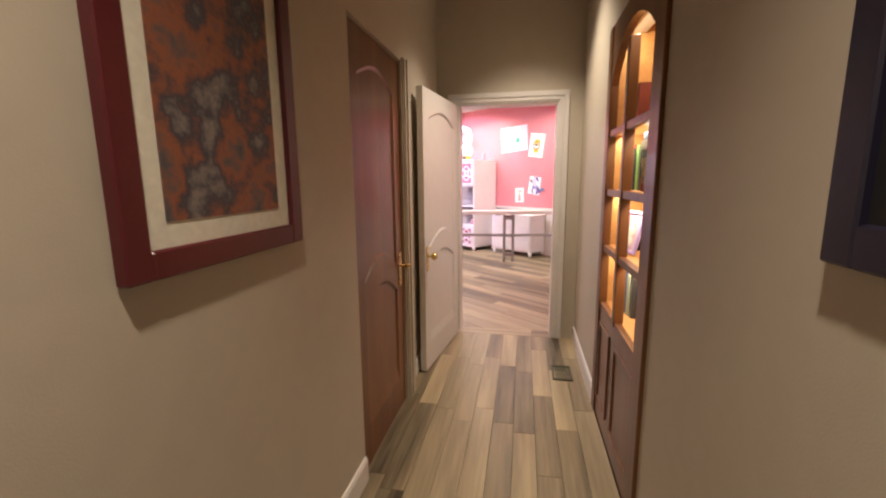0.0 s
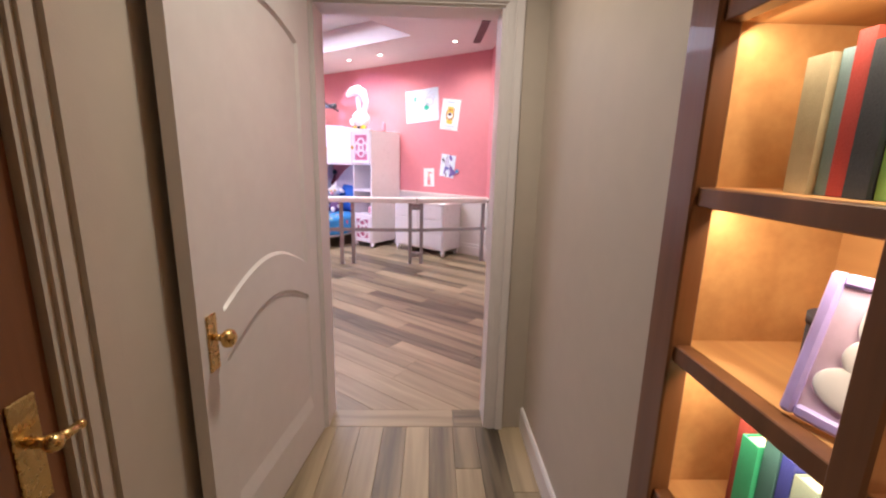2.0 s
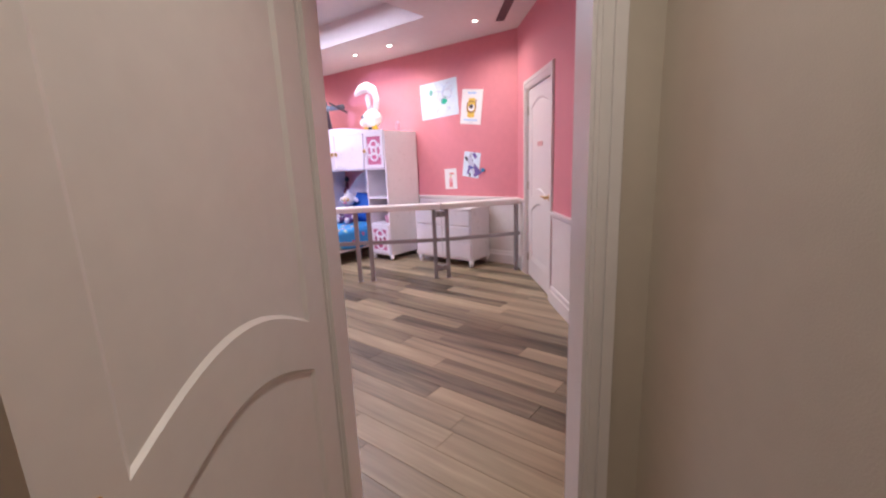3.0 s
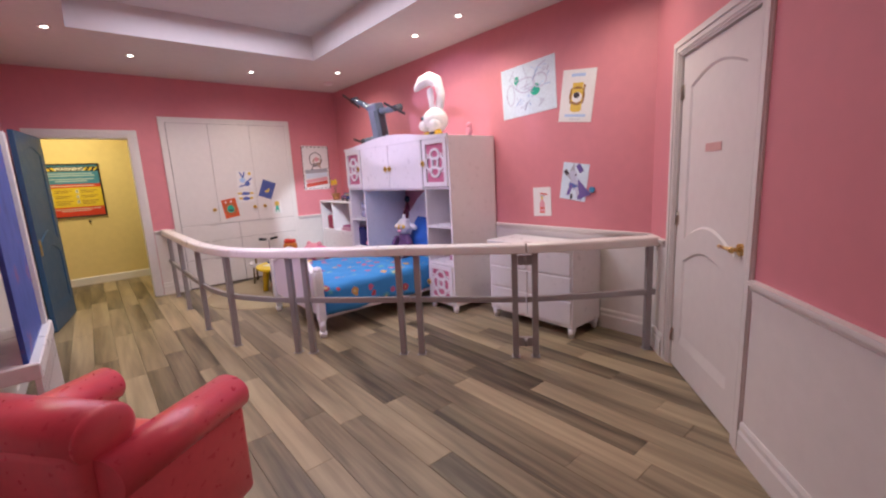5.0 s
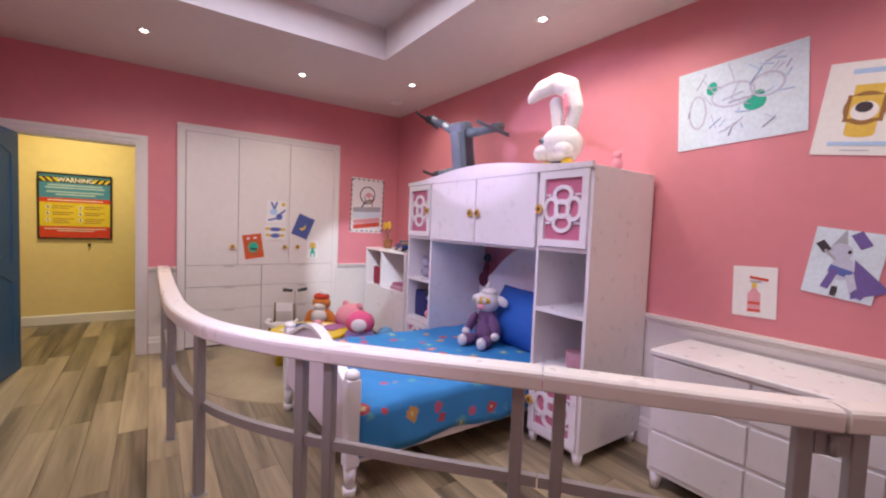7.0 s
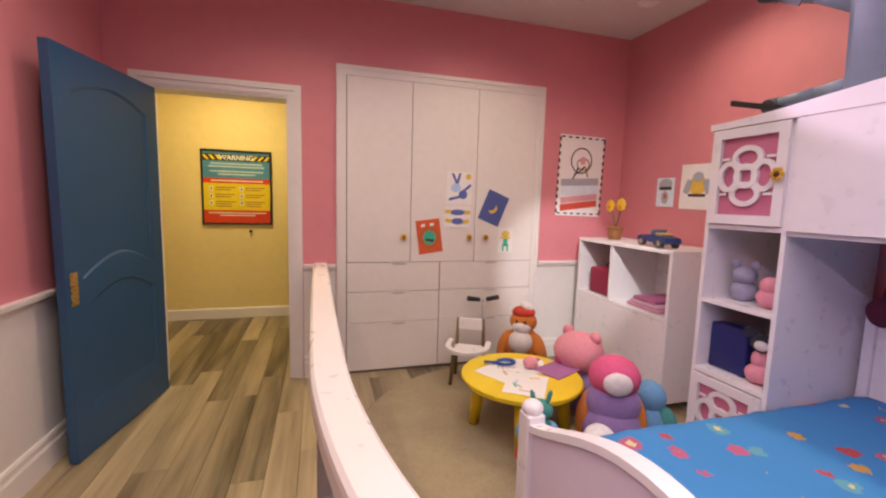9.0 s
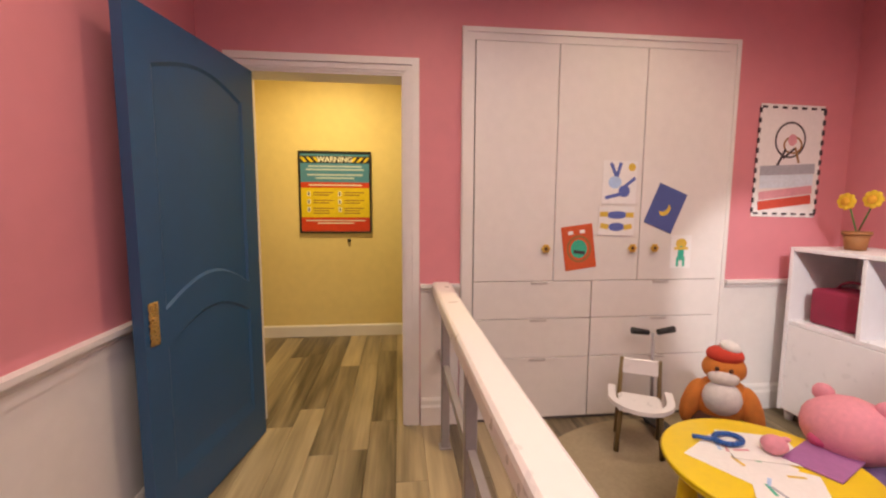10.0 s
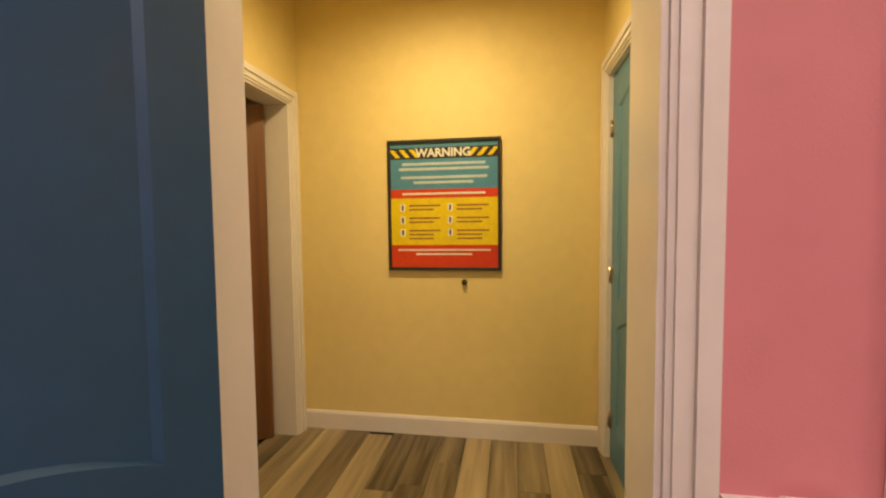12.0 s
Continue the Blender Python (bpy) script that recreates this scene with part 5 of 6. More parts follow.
box(bm, 0, 0.24, -0.14, 0.14, 0, 0.21, bevel=0.02, segments=2)
bag = thing("handbag", "dark red toy bag in a cabinet compartment", "bag", pose(5.99, 8.62, 0.6255))
part("body", bm, plain("crimson_cloth", (0.28, 0.015, 0.05), 0.7, 0.3), bag)
bm = bmesh.new()
pts = [(0.12, 0.09 * math.cos(a), 0.20 + 0.06 * math.sin(a)) for a in [math.pi * i / 12 for i in range(13)]]
for a, b in zip(pts, pts[1:]):
    tube(bm, a, b, 0.008, seg=8)
part("handle", bm, plain("crimson_strap", (0.22, 0.02, 0.05), 0.7), bag)
for i, c in enumerate(((0.60, 0.30, 0.42), (0.66, 0.42, 0.50), (0.45, 0.14, 0.28))):
    bm = bmesh.new()
    box(bm, 0, 0.28, -0.16 + 0.02 * i, 0.15 - 0.03 * i, 0, 0.026, bevel=0.01, segments=2)
    tagged(part("folded_blanket", bm, plain("pink_blanket", c, 0.9, 0.5), None, "", pose(5.98, 8.15, 0.626 + 0.027 * i)), "folded pink blanket in a cabinet compartment", "blanket", "folded blankets")


def toy_car(m, colour, label):
    car = thing("toy_car", label, "toy car", m)
    bm = bmesh.new()
    prof = [(-0.16, 0.03), (0.16, 0.03), (0.165, 0.065), (0.10, 0.078), (0.03, 0.08), (-0.08, 0.08), (-0.16, 0.07)]
    prism(bm, prof, -0.06, 0.06)
    bmesh.ops.bevel(bm, geom=bm.edges[:], offset=0.008, segments=2, affect="EDGES")
    part("body", bm, plain("car_paint", colour, 0.2), car)
    bm = bmesh.new()
    prism(bm, [(0.015, 0.078), (0.028, 0.078), (0.0, 0.118), (-0.012, 0.118)], -0.052, 0.052)
    part("windscreen", bm, M_GREY, car)
    bm = bmesh.new()
    box(bm, -0.09, -0.02, -0.045, 0.045, 0.078, 0.098, bevel=0.006)
    part("seat", bm, plain("tan_seat", (0.40, 0.26, 0.12), 0.6), car)
    for x in (-0.10, 0.10):
        for y in (-0.055, 0.055):
            bm = bmesh.new()
            tube(bm, (x, y - 0.012, 0.03), (x, y + 0.012, 0.03), 0.03, seg=20)
            w = part("wheel", bm, M_BLACK, car)
            bm = bmesh.new()
            s = 1 if y > 0 else -1
            tube(bm, (x, y + s * 0.010, 0.03), (x, y + s * 0.014, 0.03), 0.017, seg=16)
            part("rim", bm, M_CHROME, w)


toy_car(pose(6.05, 8.12, LZ, 0, 0, 80), (0.012, 0.045, 0.17), "blue open-top toy car on a white cabinet")
pot = thing("flower_pot", "brown pot with two yellow paper flowers", "potted flowers", pose(6.12, 8.65, LZ))
bm = bmesh.new()
tube(bm, (0, 0, 0), (0, 0, 0.09), 0.045, 0.058, seg=24)
tube(bm, (0, 0, 0.085), (0, 0, 0.105), 0.064, 0.064, seg=24)
part("pot", bm, plain("terracotta", (0.28, 0.11, 0.035), 0.7, 0.3), pot)
for x, y, z in ((0.0, 0.06, 0.27), (-0.02, -0.09, 0.28)):
    bm = bmesh.new()
    tube(bm, (0, 0, 0.09), (x, y, z), 0.004, seg=8)
    part("stem", bm, plain("green_stem", (0.06, 0.16, 0.03), 0.7), pot)
    bm = bmesh.new()
    for k in range(8):
        a = k * math.pi / 4
        ball(bm, (x - 0.014, y + 0.034 * math.cos(a), z + 0.030 * math.sin(a)), (0.008, 0.02, 0.02), seg=10, rings=6)
    ball(bm, (x - 0.022, y, z), (0.012, 0.024, 0.024), seg=12, rings=8, index=1)
    part("flower", bm, [plain("yellow_petal", (0.80, 0.52, 0.04), 0.7), plain("flower_middle", (0.75, 0.36, 0.03), 0.7)], pot)

# ---- chest of drawers ----
chest = thing("chest_of_drawers", "low white chest of drawers on short feet", "chest of drawers")
X0, X1, Y0, Y1, ZT = 5.95, 6.36, 4.30, 5.20, 0.75
bm = bmesh.new()
box(bm, X0, X1, Y0, Y1, 0.09, ZT - 0.03, bevel=0.004)
part("body", bm, M_HUTCH, chest)
bm = bmesh.new()
box(bm, X0 - 0.02, X1, Y0 - 0.015, Y1 + 0.015, ZT - 0.03, ZT, bevel=0.006)
part("top", bm, M_HUTCH, chest)
for z0, z1 in ((0.12, 0.31), (0.33, 0.51), (0.53, 0.71)):
    for a, b in ((Y0 + 0.02, (Y0 + Y1) / 2 - 0.006), ((Y0 + Y1) / 2 + 0.006, Y1 - 0.02)):
        bm = bmesh.new()
        box(bm, X0 - 0.012, X0 + 0.002, a, b, z0, z1, bevel=0.003)
        part("drawer", bm, M_HUTCH, chest)
for y in (Y0 + 0.035, Y1 - 0.035):
    for x in (X0 + 0.035, X1 - 0.035):
        bm = bmesh.new()
        tube(bm, (x, y, 0), (x, y, 0.09), 0.02, 0.035)
        part("foot", bm, M_HUTCH, chest)

# ---- children's table, chair, toys ----
M_YPLAS = mat("yellow_plastic", (0.80, 0.58, 0.02), 0.35, 0.05, 8, 0.03, 120)
RX = 0.0085
table = thing("play_table", "round yellow plastic children's table covered with papers", "table", pose(4.96, 7.93, RX) @ Matrix.Diagonal((1, 1, 0.74, 1)))
bm = bmesh.new()
tube(bm, (0, 0, 0.395), (0, 0, 0.43), 0.335, 0.355, seg=56)
tube(bm, (0, 0, 0.43), (0, 0, 0.445), 0.355, 0.345, seg=56)
part("tabletop", bm, M_YPLAS, table)
for k in range(4):
    a = math.pi / 4 + k * math.pi / 2 + 0.35
    bm = bmesh.new()
    tube(bm, (0.27 * math.cos(a), 0.27 * math.sin(a), 0), (0.235 * math.cos(a), 0.235 * math.sin(a), 0.395), 0.03, 0.042, seg=18)
    part("leg", bm, M_YPLAS, table)
TZ = RX + 0.4455 * 0.74
for i, (x, y, w, h, turn) in enumerate(((-0.10, 0.03, 0.24, 0.30, 30), (-0.06, -0.14, 0.22, 0.28, -35), (0.05, 0.10, 0.21, 0.26, 70))):
    bm = bmesh.new()
    box(bm, -w / 2, w / 2, -h / 2, h / 2, 0, 0.0012)
    sheet = part("drawing_sheet", bm, M_PAPER, None, "", pose(4.98 + x, 7.93 + y, TZ + 0.002 * i, 0, 0, turn))
    tagged(sheet, "white sheet with coloured scribbles on the yellow table", "paper", "papers on the table")
    for k in range(5):
        bm = bmesh.new()
        box(bm, -0.03, 0.03, -0.006, 0.006, 0.0012, 0.0018, pose(rng.uniform(-0.06, 0.06), rng.uniform(-0.1, 0.1), 0, 0, 0, rng.uniform(0, 180)))
        part("scribble", bm, (P_GREY, P_LBLUE, P_GREEN, P_PINK, P_YEL)[k], sheet)
bm = bmesh.new()
box(bm, -0.12, 0.12, -0.09, 0.09, 0, 0.008, bevel=0.002)
tagged(part("card", bm, plain("mauve_card", (0.36, 0.14, 0.34), 0.7), None, "", pose(5.20, 7.93, TZ, 0, 0, 25)), "mauve card lying on the yellow table", "card")
bm = bmesh.new()
pts = [(0.055 * math.cos(a), 0.04 * math.sin(a), 0.012) for a in [2 * math.pi * i / 20 for i in range(21)]]
for a, b in zip(pts, pts[1:]):
    tube(bm, a, b, 0.010, seg=8)
tube(bm, (-0.05, 0.0, 0.012), (-0.13, 0.035, 0.012), 0.009, seg=8)
tagged(part("toy_glass", bm, plain("blue_toy_plastic", (0.02, 0.10, 0.36), 0.35), None, "", pose(4.93, 8.08, TZ + 0.006)), "blue plastic toy magnifying ring on the table", "toy")
figure("toy_cup", "small pale pink toy pot on the yellow table", pose(5.05, 7.99, TZ + 0.004), [((0, 0, 0.035), (0.045, 0.045, 0.035), 0, 0), ((0.04, 0, 0.05), (0.03, 0.012, 0.012), 0, 0)], [F_LPINK], "toy")

seatw = thing("high_chair", "small wooden doll's chair with a white seat and tray", "chair", pose(4.88, 8.62, RX, 0, 0, -28) @ Matrix.Diagonal((0.95, 0.95, 0.9, 1)))
M_CHW = wood("dark_chair_wood", (0.09, 0.055, 0.02), (0.20, 0.13, 0.05), 0.5, 2)
for x in (-0.10, 0.10):
    for y in (-0.10, 0.10):
        bm = bmesh.new()
        tube(bm, (x * 1.15, y * 1.1, 0), (x, y, 0.50 if y > 0 else 0.26), 0.014, 0.012, seg=10)
        part("leg", bm, M_CHW, seatw)
bm = bmesh.new()
box(bm, -0.115, 0.115, -0.115, 0.115, 0.245, 0.27, bevel=0.008)
part("seat", bm, M_HUTCH, seatw)
bm = bmesh.new()
box(bm, -0.10, 0.10, 0.092, 0.108, 0.40, 0.50, bevel=0.006)
part("backrest", bm, M_HUTCH, seatw)
bm = bmesh.new()
n = 20
pts = [(0.15 * math.cos(a), -0.04 + 0.16 * math.sin(a), 0.305) for a in [math.pi + math.pi * i / n for i in range(n + 1)]]
sweep(bm, [(-0.15, 0.09, 0.305)] + pts + [(0.15, 0.09, 0.305)], [(-0.02, -0.012), (0.02, -0.012), (0.02, 0.012), (-0.02, 0.012)])
part("armrest", bm, M_HUTCH, seatw)
push = thing("toy_scooter", "toy push scooter with black grips leaning by the closet", "toy", pose(5.07, 8.80, RX))
bm = bmesh.new()
tube(bm, (0, 0, 0.05), (0, 0.03, 0.56), 0.010, seg=12)
part("stem", bm, M_STEEL, push)
for s in (-1, 1):
    bm = bmesh.new()
    tube(bm, (s * 0.03, 0.03, 0.56), (s * 0.13, 0.03, 0.575), 0.017, 0.02, seg=14)
    part("grip", bm, M_BLACK, push)
bm = bmesh.new()
box(bm, -0.05, 0.05, -0.20, 0.06, 0.045, 0.06, bevel=0.005)
part("deck", bm, M_BLACK, push)
for y in (-0.17, 0.03):
    bm = bmesh.new()
    tube(bm, (-0.012, y, 0.03), (0.012, y, 0.03), 0.03, seg=18)
    part("wheel", bm, M_BLACK, push)

figure("soft_toy", "big pink soft toy sitting behind the play table", pose(5.42, 8.02, RX, 0, 0, -70),
       [((0, 0, 0.16), (0.15, 0.14, 0.16), 0, 1), ((0, -0.02, 0.40), (0.16, 0.15, 0.13), 0, 0), ((0.10, 0, 0.51), (0.04, 0.03, 0.04), 0, 0), ((-0.10, 0, 0.51), (0.04, 0.03, 0.04), 0, 0), ((-0.10, -0.06, 0.22), (0.05, 0.09, 0.06), 0, 1), ((0.10, -0.06, 0.22), (0.05, 0.09, 0.06), 0, 1), ((-0.05, -0.14, 0.36), (0.035, 0.025, 0.03), 0, 2)],
       [F_LPINK, F_LILAC, F_PINK])
figure("soft_toy", "purple soft toy with a pink hood, back to the railing", pose(5.30, 7.55, RX, 0, 0, 150),
       [((0, 0, 0.16), (0.15, 0.12, 0.17), 0, 0), ((0, 0, 0.30), (0.14, 0.10, 0.13), 0, 0), ((0, -0.01, 0.44), (0.13, 0.12, 0.11), 0, 1), ((0, 0.10, 0.44), (0.07, 0.03, 0.06), 0, 3), ((0.13, -0.03, 0.22), (0.045, 0.06, 0.13), -10, 2), ((-0.13, -0.03, 0.22), (0.045, 0.06, 0.13), 10, 2), ((0.08, -0.12, 0.05), (0.06, 0.10, 0.05), 0, 0), ((-0.08, -0.12, 0.05), (0.06, 0.10, 0.05), 0, 0)],
       [F_LILAC, F_PINK, F_ORANGE, F_WHITE])
figure("soft_toy", "teal and grey soft toy on the rug", pose(5.60, 7.62, RX, 0, 0, 120),
       [((0, 0, 0.12), (0.12, 0.10, 0.12), 0, 0), ((0, 0, 0.27), (0.09, 0.08, 0.09), 0, 0), ((0.10, 0, 0.16), (0.05, 0.05, 0.08), -20, 1), ((-0.10, 0, 0.16), (0.05, 0.05, 0.08), 20, 1), ((0.06, -0.1, 0.04), (0.05, 0.08, 0.04), 0, 1), ((-0.06, -0.1, 0.04), (0.05, 0.08, 0.04), 0, 1), ((0, -0.06, 0.27), (0.04, 0.04, 0.03), 0, 2)],
       [F_BLUE, F_TEAL, F_WHITE])
figure("soft_toy", "small purple soft toy with a white head", pose(5.08, 7.36, RX, 0, 0, 170),
       [((0, 0, 0.10), (0.09, 0.08, 0.10), 0, 0), ((0, 0, 0.24), (0.075, 0.07, 0.065), 0, 1), ((0.09, 0, 0.12), (0.035, 0.04, 0.07), -15, 2), ((-0.09, 0, 0.12), (0.035, 0.04, 0.07), 15, 0), ((0.05, -0.08, 0.04), (0.04, 0.06, 0.04), 0, 0), ((-0.05, -0.08, 0.04), (0.04, 0.06, 0.04), 0, 0)],
       [F_LILAC, F_WHITE, F_ORANGE])
drum = thing("storage_basket", "small round red and white toy basket", "basket", pose(4.82, 7.46, RX) @ Matrix.Diagonal((0.85, 0.85, 0.65, 1)))
bm = bmesh.new()
tube(bm, (0, 0, 0), (0, 0, 0.19), 0.10, 0.12, seg=32)
part("body", bm, M_PAPER, drum)
bm = bmesh.new()
tube(bm, (0, 0, 0.19), (0, 0, 0.212), 0.126, 0.126, seg=32)
part("rim", bm, plain("red_rim", (0.55, 0.05, 0.02), 0.5), drum)
figure("soft_toy", "green soft toy with upright horns in a round basket", pose(4.82, 7.46, RX + 0.138, 0, 0, 160),
       [((0, 0, 0.05), (0.085, 0.08, 0.06), 0, 1), ((0, 0, 0.13), (0.055, 0.05, 0.08), 0, 0), ((0, -0.01, 0.22), (0.06, 0.055, 0.05), 0, 0), ((0.035, 0, 0.28), (0.012, 0.012, 0.045), 15, 0), ((-0.035, 0, 0.28), (0.012, 0.012, 0.045), -15, 0), ((0.07, -0.03, 0.11), (0.03, 0.04, 0.05), -30, 1), ((-0.07, -0.03, 0.11), (0.03, 0.04, 0.05), 30, 1)],
       [F_TEAL, F_BLUE])

# toys on the hutch shelves
figure("soft_toy", "grey-lilac soft toy on an open shelf", pose(5.90, 7.38, 0.872, 0, 0, -60), [((0, 0, 0.05), (0.06, 0.055, 0.055), 0, 0), ((0, -0.01, 0.13), (0.055, 0.05, 0.045), 0, 0), ((0.04, 0, 0.18), (0.02, 0.015, 0.025), 0, 0), ((-0.04, 0, 0.18), (0.02, 0.015, 0.025), 0, 0)], [plain("grey_plush", (0.32, 0.32, 0.44), 0.9, 0.6)])
figure("soft_toy", "pale pink soft toy on an open shelf", pose(5.86, 7.22, 0.872, 0, 0, -60), [((0, 0, 0.05), (0.055, 0.05, 0.05), 0, 0), ((0, -0.01, 0.11), (0.045, 0.04, 0.04), 0, 0)], [F_LPINK])
bm = bmesh.new()
box(bm, -0.04, 0.04, -0.10, 0.10, 0, 0.24, bevel=0.012, segments=2)
tagged(part("gift_box", bm, plain("navy_box", (0.012, 0.018, 0.13), 0.5), None, "", pose(5.87, 7.38, 0.502, 0, 0, 0)), "upright navy blue box on an open shelf", "box")
figure("doll", "small black and pink doll on an open shelf", pose(5.85, 7.22, 0.502, 0, 0, -60), [((0, 0, 0.05), (0.06, 0.06, 0.05), 0, 1), ((0, 0, 0.12), (0.04, 0.035, 0.05), 0, 1), ((0, 0, 0.20), (0.05, 0.045, 0.045), 0, 0), ((0.05, 0, 0.245), (0.03, 0.012, 0.03), 0, 0), ((-0.05, 0, 0.245), (0.03, 0.012, 0.03), 0, 0), ((0, -0.035, 0.195), (0.03, 0.02, 0.025), 0, 2)], [F_DARK, F_LPINK, F_WHITE], "doll")
bm = bmesh.new()
tube(bm, (0, 0, 0), (0, 0, 0.10), 0.06, 0.065, seg=24)
tagged(part("toy_tin", bm, plain("pink_tin", (0.55, 0.28, 0.34), 0.4), None, "", pose(5.95, 5.69, 0.502)), "round dusty pink tin on an open shelf", "tin")
figure("wall_ornament", "dark red bow-shaped figure by the headboard", pose(6.30, 6.98, 0.86), [((0, 0, 0.22), (0.03, 0.045, 0.045), 0, 0), ((0, 0.02, 0.10), (0.025, 0.035, 0.09), 8, 1), ((0, 0.05, 0.02), (0.025, 0.06, 0.07), 0, 1)], [F_DARK, plain("wine_cloth", (0.12, 0.015, 0.04), 0.8)], "ornament")

# ---- drone on the hutch ----
drone = thing("toy_drone", "large grey quadcopter toy standing on the cabinet", "drone", pose(5.96, 6.98, 2.01, 0, 0, 0) @ pose(0, 0, 0, 0, -12, 0) @ pose(0, 0, 0, 5, 0, 0))
bm = bmesh.new()
box(bm, -0.065, 0.065, -0.095, 0.095, -0.25, 0.25, bevel=0.035, segments=4)
box(bm, -0.085, -0.05, -0.065, 0.065, -0.20, 0.17, bevel=0.015, segments=3)
shell = part("body", bm, M_GREY, drone)
M_DARKGREY = plain("dark_grey_plastic", (0.06, 0.07, 0.09), 0.45)
bm = bmesh.new()
box(bm, -0.05, 0.03, -0.104, -0.094, -0.18, 0.18, bevel=0.004)
part("side_panel", bm, M_DARKGREY, shell, "dark grey side panel")
for sy, sz, ly, lz in ((1, 1, 0.44, 0.31), (-1, 1, 0.45, 0.17), (1, -1, 0.40, -0.20), (-1, -1, 0.27, -0.20)):
    bm = bmesh.new()
    tube(bm, (0, sy * 0.06, 0.15 * sz), (0, sy * (ly * 0.45 + 0.04), lz * 0.62 + 0.05 * sz), 0.042, 0.034, seg=14)
    tube(bm, (0, sy * (ly * 0.45 + 0.04), lz * 0.62 + 0.05 * sz), (0, sy * ly, lz), 0.036, 0.03, seg=14)
    ball(bm, (0, sy * (ly * 0.45 + 0.04), lz * 0.62 + 0.05 * sz), 0.035)
    arm = part("arm", bm, M_GREY, drone)
    bm = bmesh.new()
    tube(bm, (0.035, sy * ly, lz), (-0.05, sy * ly, lz), 0.04, 0.034, seg=20)
    part("motor_pod", bm, M_DARKGREY, arm)
    bm = bmesh.new()
    for q in (-1, 1):
        prism(bm, [(-0.060, -0.004), (-0.054, -0.004), (-0.054, 0.004), (-0.060, 0.004)], 0.0, q * 0.19)
    bmesh.ops.scale(bm, vec=(1, 1, 3.4), verts=bm.verts[:])
    bmesh.ops.rotate(bm, cent=(0, 0, 0), matrix=Matrix.Rotation(radians(rng.uniform(10, 35)), 3, "X"), verts=bm.verts[:])
    bmesh.ops.translate(bm, vec=(0, sy * ly, lz), verts=bm.verts[:])
    part("propeller", bm, M_BLACK, arm)

# ---- armchair ----
chair = thing("armchair", "low glossy red vinyl children's armchair with rounded arms", "armchair", pose(2.966, 4.385, 0, 0, 0, 38) @ Matrix.Diagonal((1.2, 1.25, 1.05, 1)))
bm = bmesh.new()
box(bm, -0.09, 0.27, -0.19, 0.19, 0.09, 0.40, bevel=0.05, segments=4)
part("seat", bm, M_RED, chair)
for s in (-1, 1):
    bm = bmesh.new()
    y = s * 0.255
    box(bm, -0.15, 0.31, y - 0.06, y + 0.06, 0.07, 0.50, bevel=0.03, segments=3)
    tube(bm, (-0.15, y, 0.50), (0.315, y, 0.49), 0.075, 0.075, seg=28)
    ball(bm, (0.315, y, 0.49), (0.025, 0.073, 0.073))
    part("arm", bm, M_RED, chair)
bm = bmesh.new()
box(bm, -0.19, -0.05, -0.25, 0.25, 0.07, 0.63, bevel=0.05, segments=4)
tube(bm, (-0.10, -0.235, 0.62), (-0.10, 0.235, 0.62), 0.085, seg=32)
ball(bm, (-0.10, -0.235, 0.62), (0.085, 0.025, 0.085))
ball(bm, (-0.10, 0.235, 0.62), (0.085, 0.025, 0.085))
part("backrest", bm, M_RED, chair)
for x in (-0.13, 0.24):
    for y in (-0.25, 0.25):
        bm = bmesh.new()
        tube(bm, (x, y, 0), (x, y, 0.08), 0.022, 0.03)
        part("foot", bm, M_BLACK, chair)

# ---- display stand by the west wall ----
stand = thing("display_stand", "blue patterned display panel with a white edge on a slatted base", "display stand", pose(2.735, 5.62, 0, 0, 0, 0))
bm = bmesh.new()
box(bm, -0.17, 0.10, -0.45, 0.45, 0.03, 0.06)
box(bm, -0.17, 0.10, -0.45, 0.45, 0.52, 0.60, bevel=0.006)
box(bm, -0.17, -0.12, -0.43, 0.43, 0.06, 0.52)
part("base", bm, M_HUTCH, stand)
bm0 = bmesh.new()
box(bm0, -0.012, 0.012, -0.014, 0.014, 0.0, 0.53)
slat = part("slat", bm0, M_HUTCH, stand, "", pose(0.08, -0.43, 0))
for i in range(1, 16):
    other = new("slat", slat.data)
    other.parent = stand
    other.matrix_basis = pose(0.08, -0.43 + 0.0573 * i, 0)
bm = bmesh.new()
box(bm, 0.04, 0.06, -0.42, 0.36, 0.60, 1.75)
part("panel", bm, painted("blue_patterned_print", [(0.02, 0.05, 0.25), (0.03, 0.08, 0.36), (0.05, 0.10, 0.42), (0.30, 0.06, 0.12)], 5.0), stand)
bm = bmesh.new()
box(bm, 0.025, 0.085, 0.36, 0.42, 0.60, 1.75, bevel=0.006)
part("edge_trim", bm, M_RAIL, stand)

# ---- passage: warning sign, small things ----
sign = thing("warning_sign", "framed warning poster in blue, red and yellow stripes", "sign", pose(2.99, 10.738, 1.417))
W, H = 0.68, 0.78
bm = bmesh.new()
for b in ((-W / 2, -W / 2 + 0.018, -H / 2, H / 2), (W / 2 - 0.018, W / 2, -H / 2, H / 2), (-W / 2 + 0.018, W / 2 - 0.018, H / 2 - 0.018, H / 2), (-W / 2 + 0.018, W / 2 - 0.018, -H / 2, -H / 2 + 0.018)):
    box(bm, b[0], b[1], -0.025, 0, b[2], b[3], bevel=0.002)
part("frame", bm, M_BLACK, sign)
S_BLUE, S_RED, S_YEL, S_WHITE = plain("sign_blue", (0.06, 0.24, 0.40), 0.35), plain("sign_red", (0.60, 0.05, 0.02), 0.35), plain("sign_yellow", (0.72, 0.55, 0.03), 0.35), plain("sign_white", (0.72, 0.72, 0.66), 0.4)
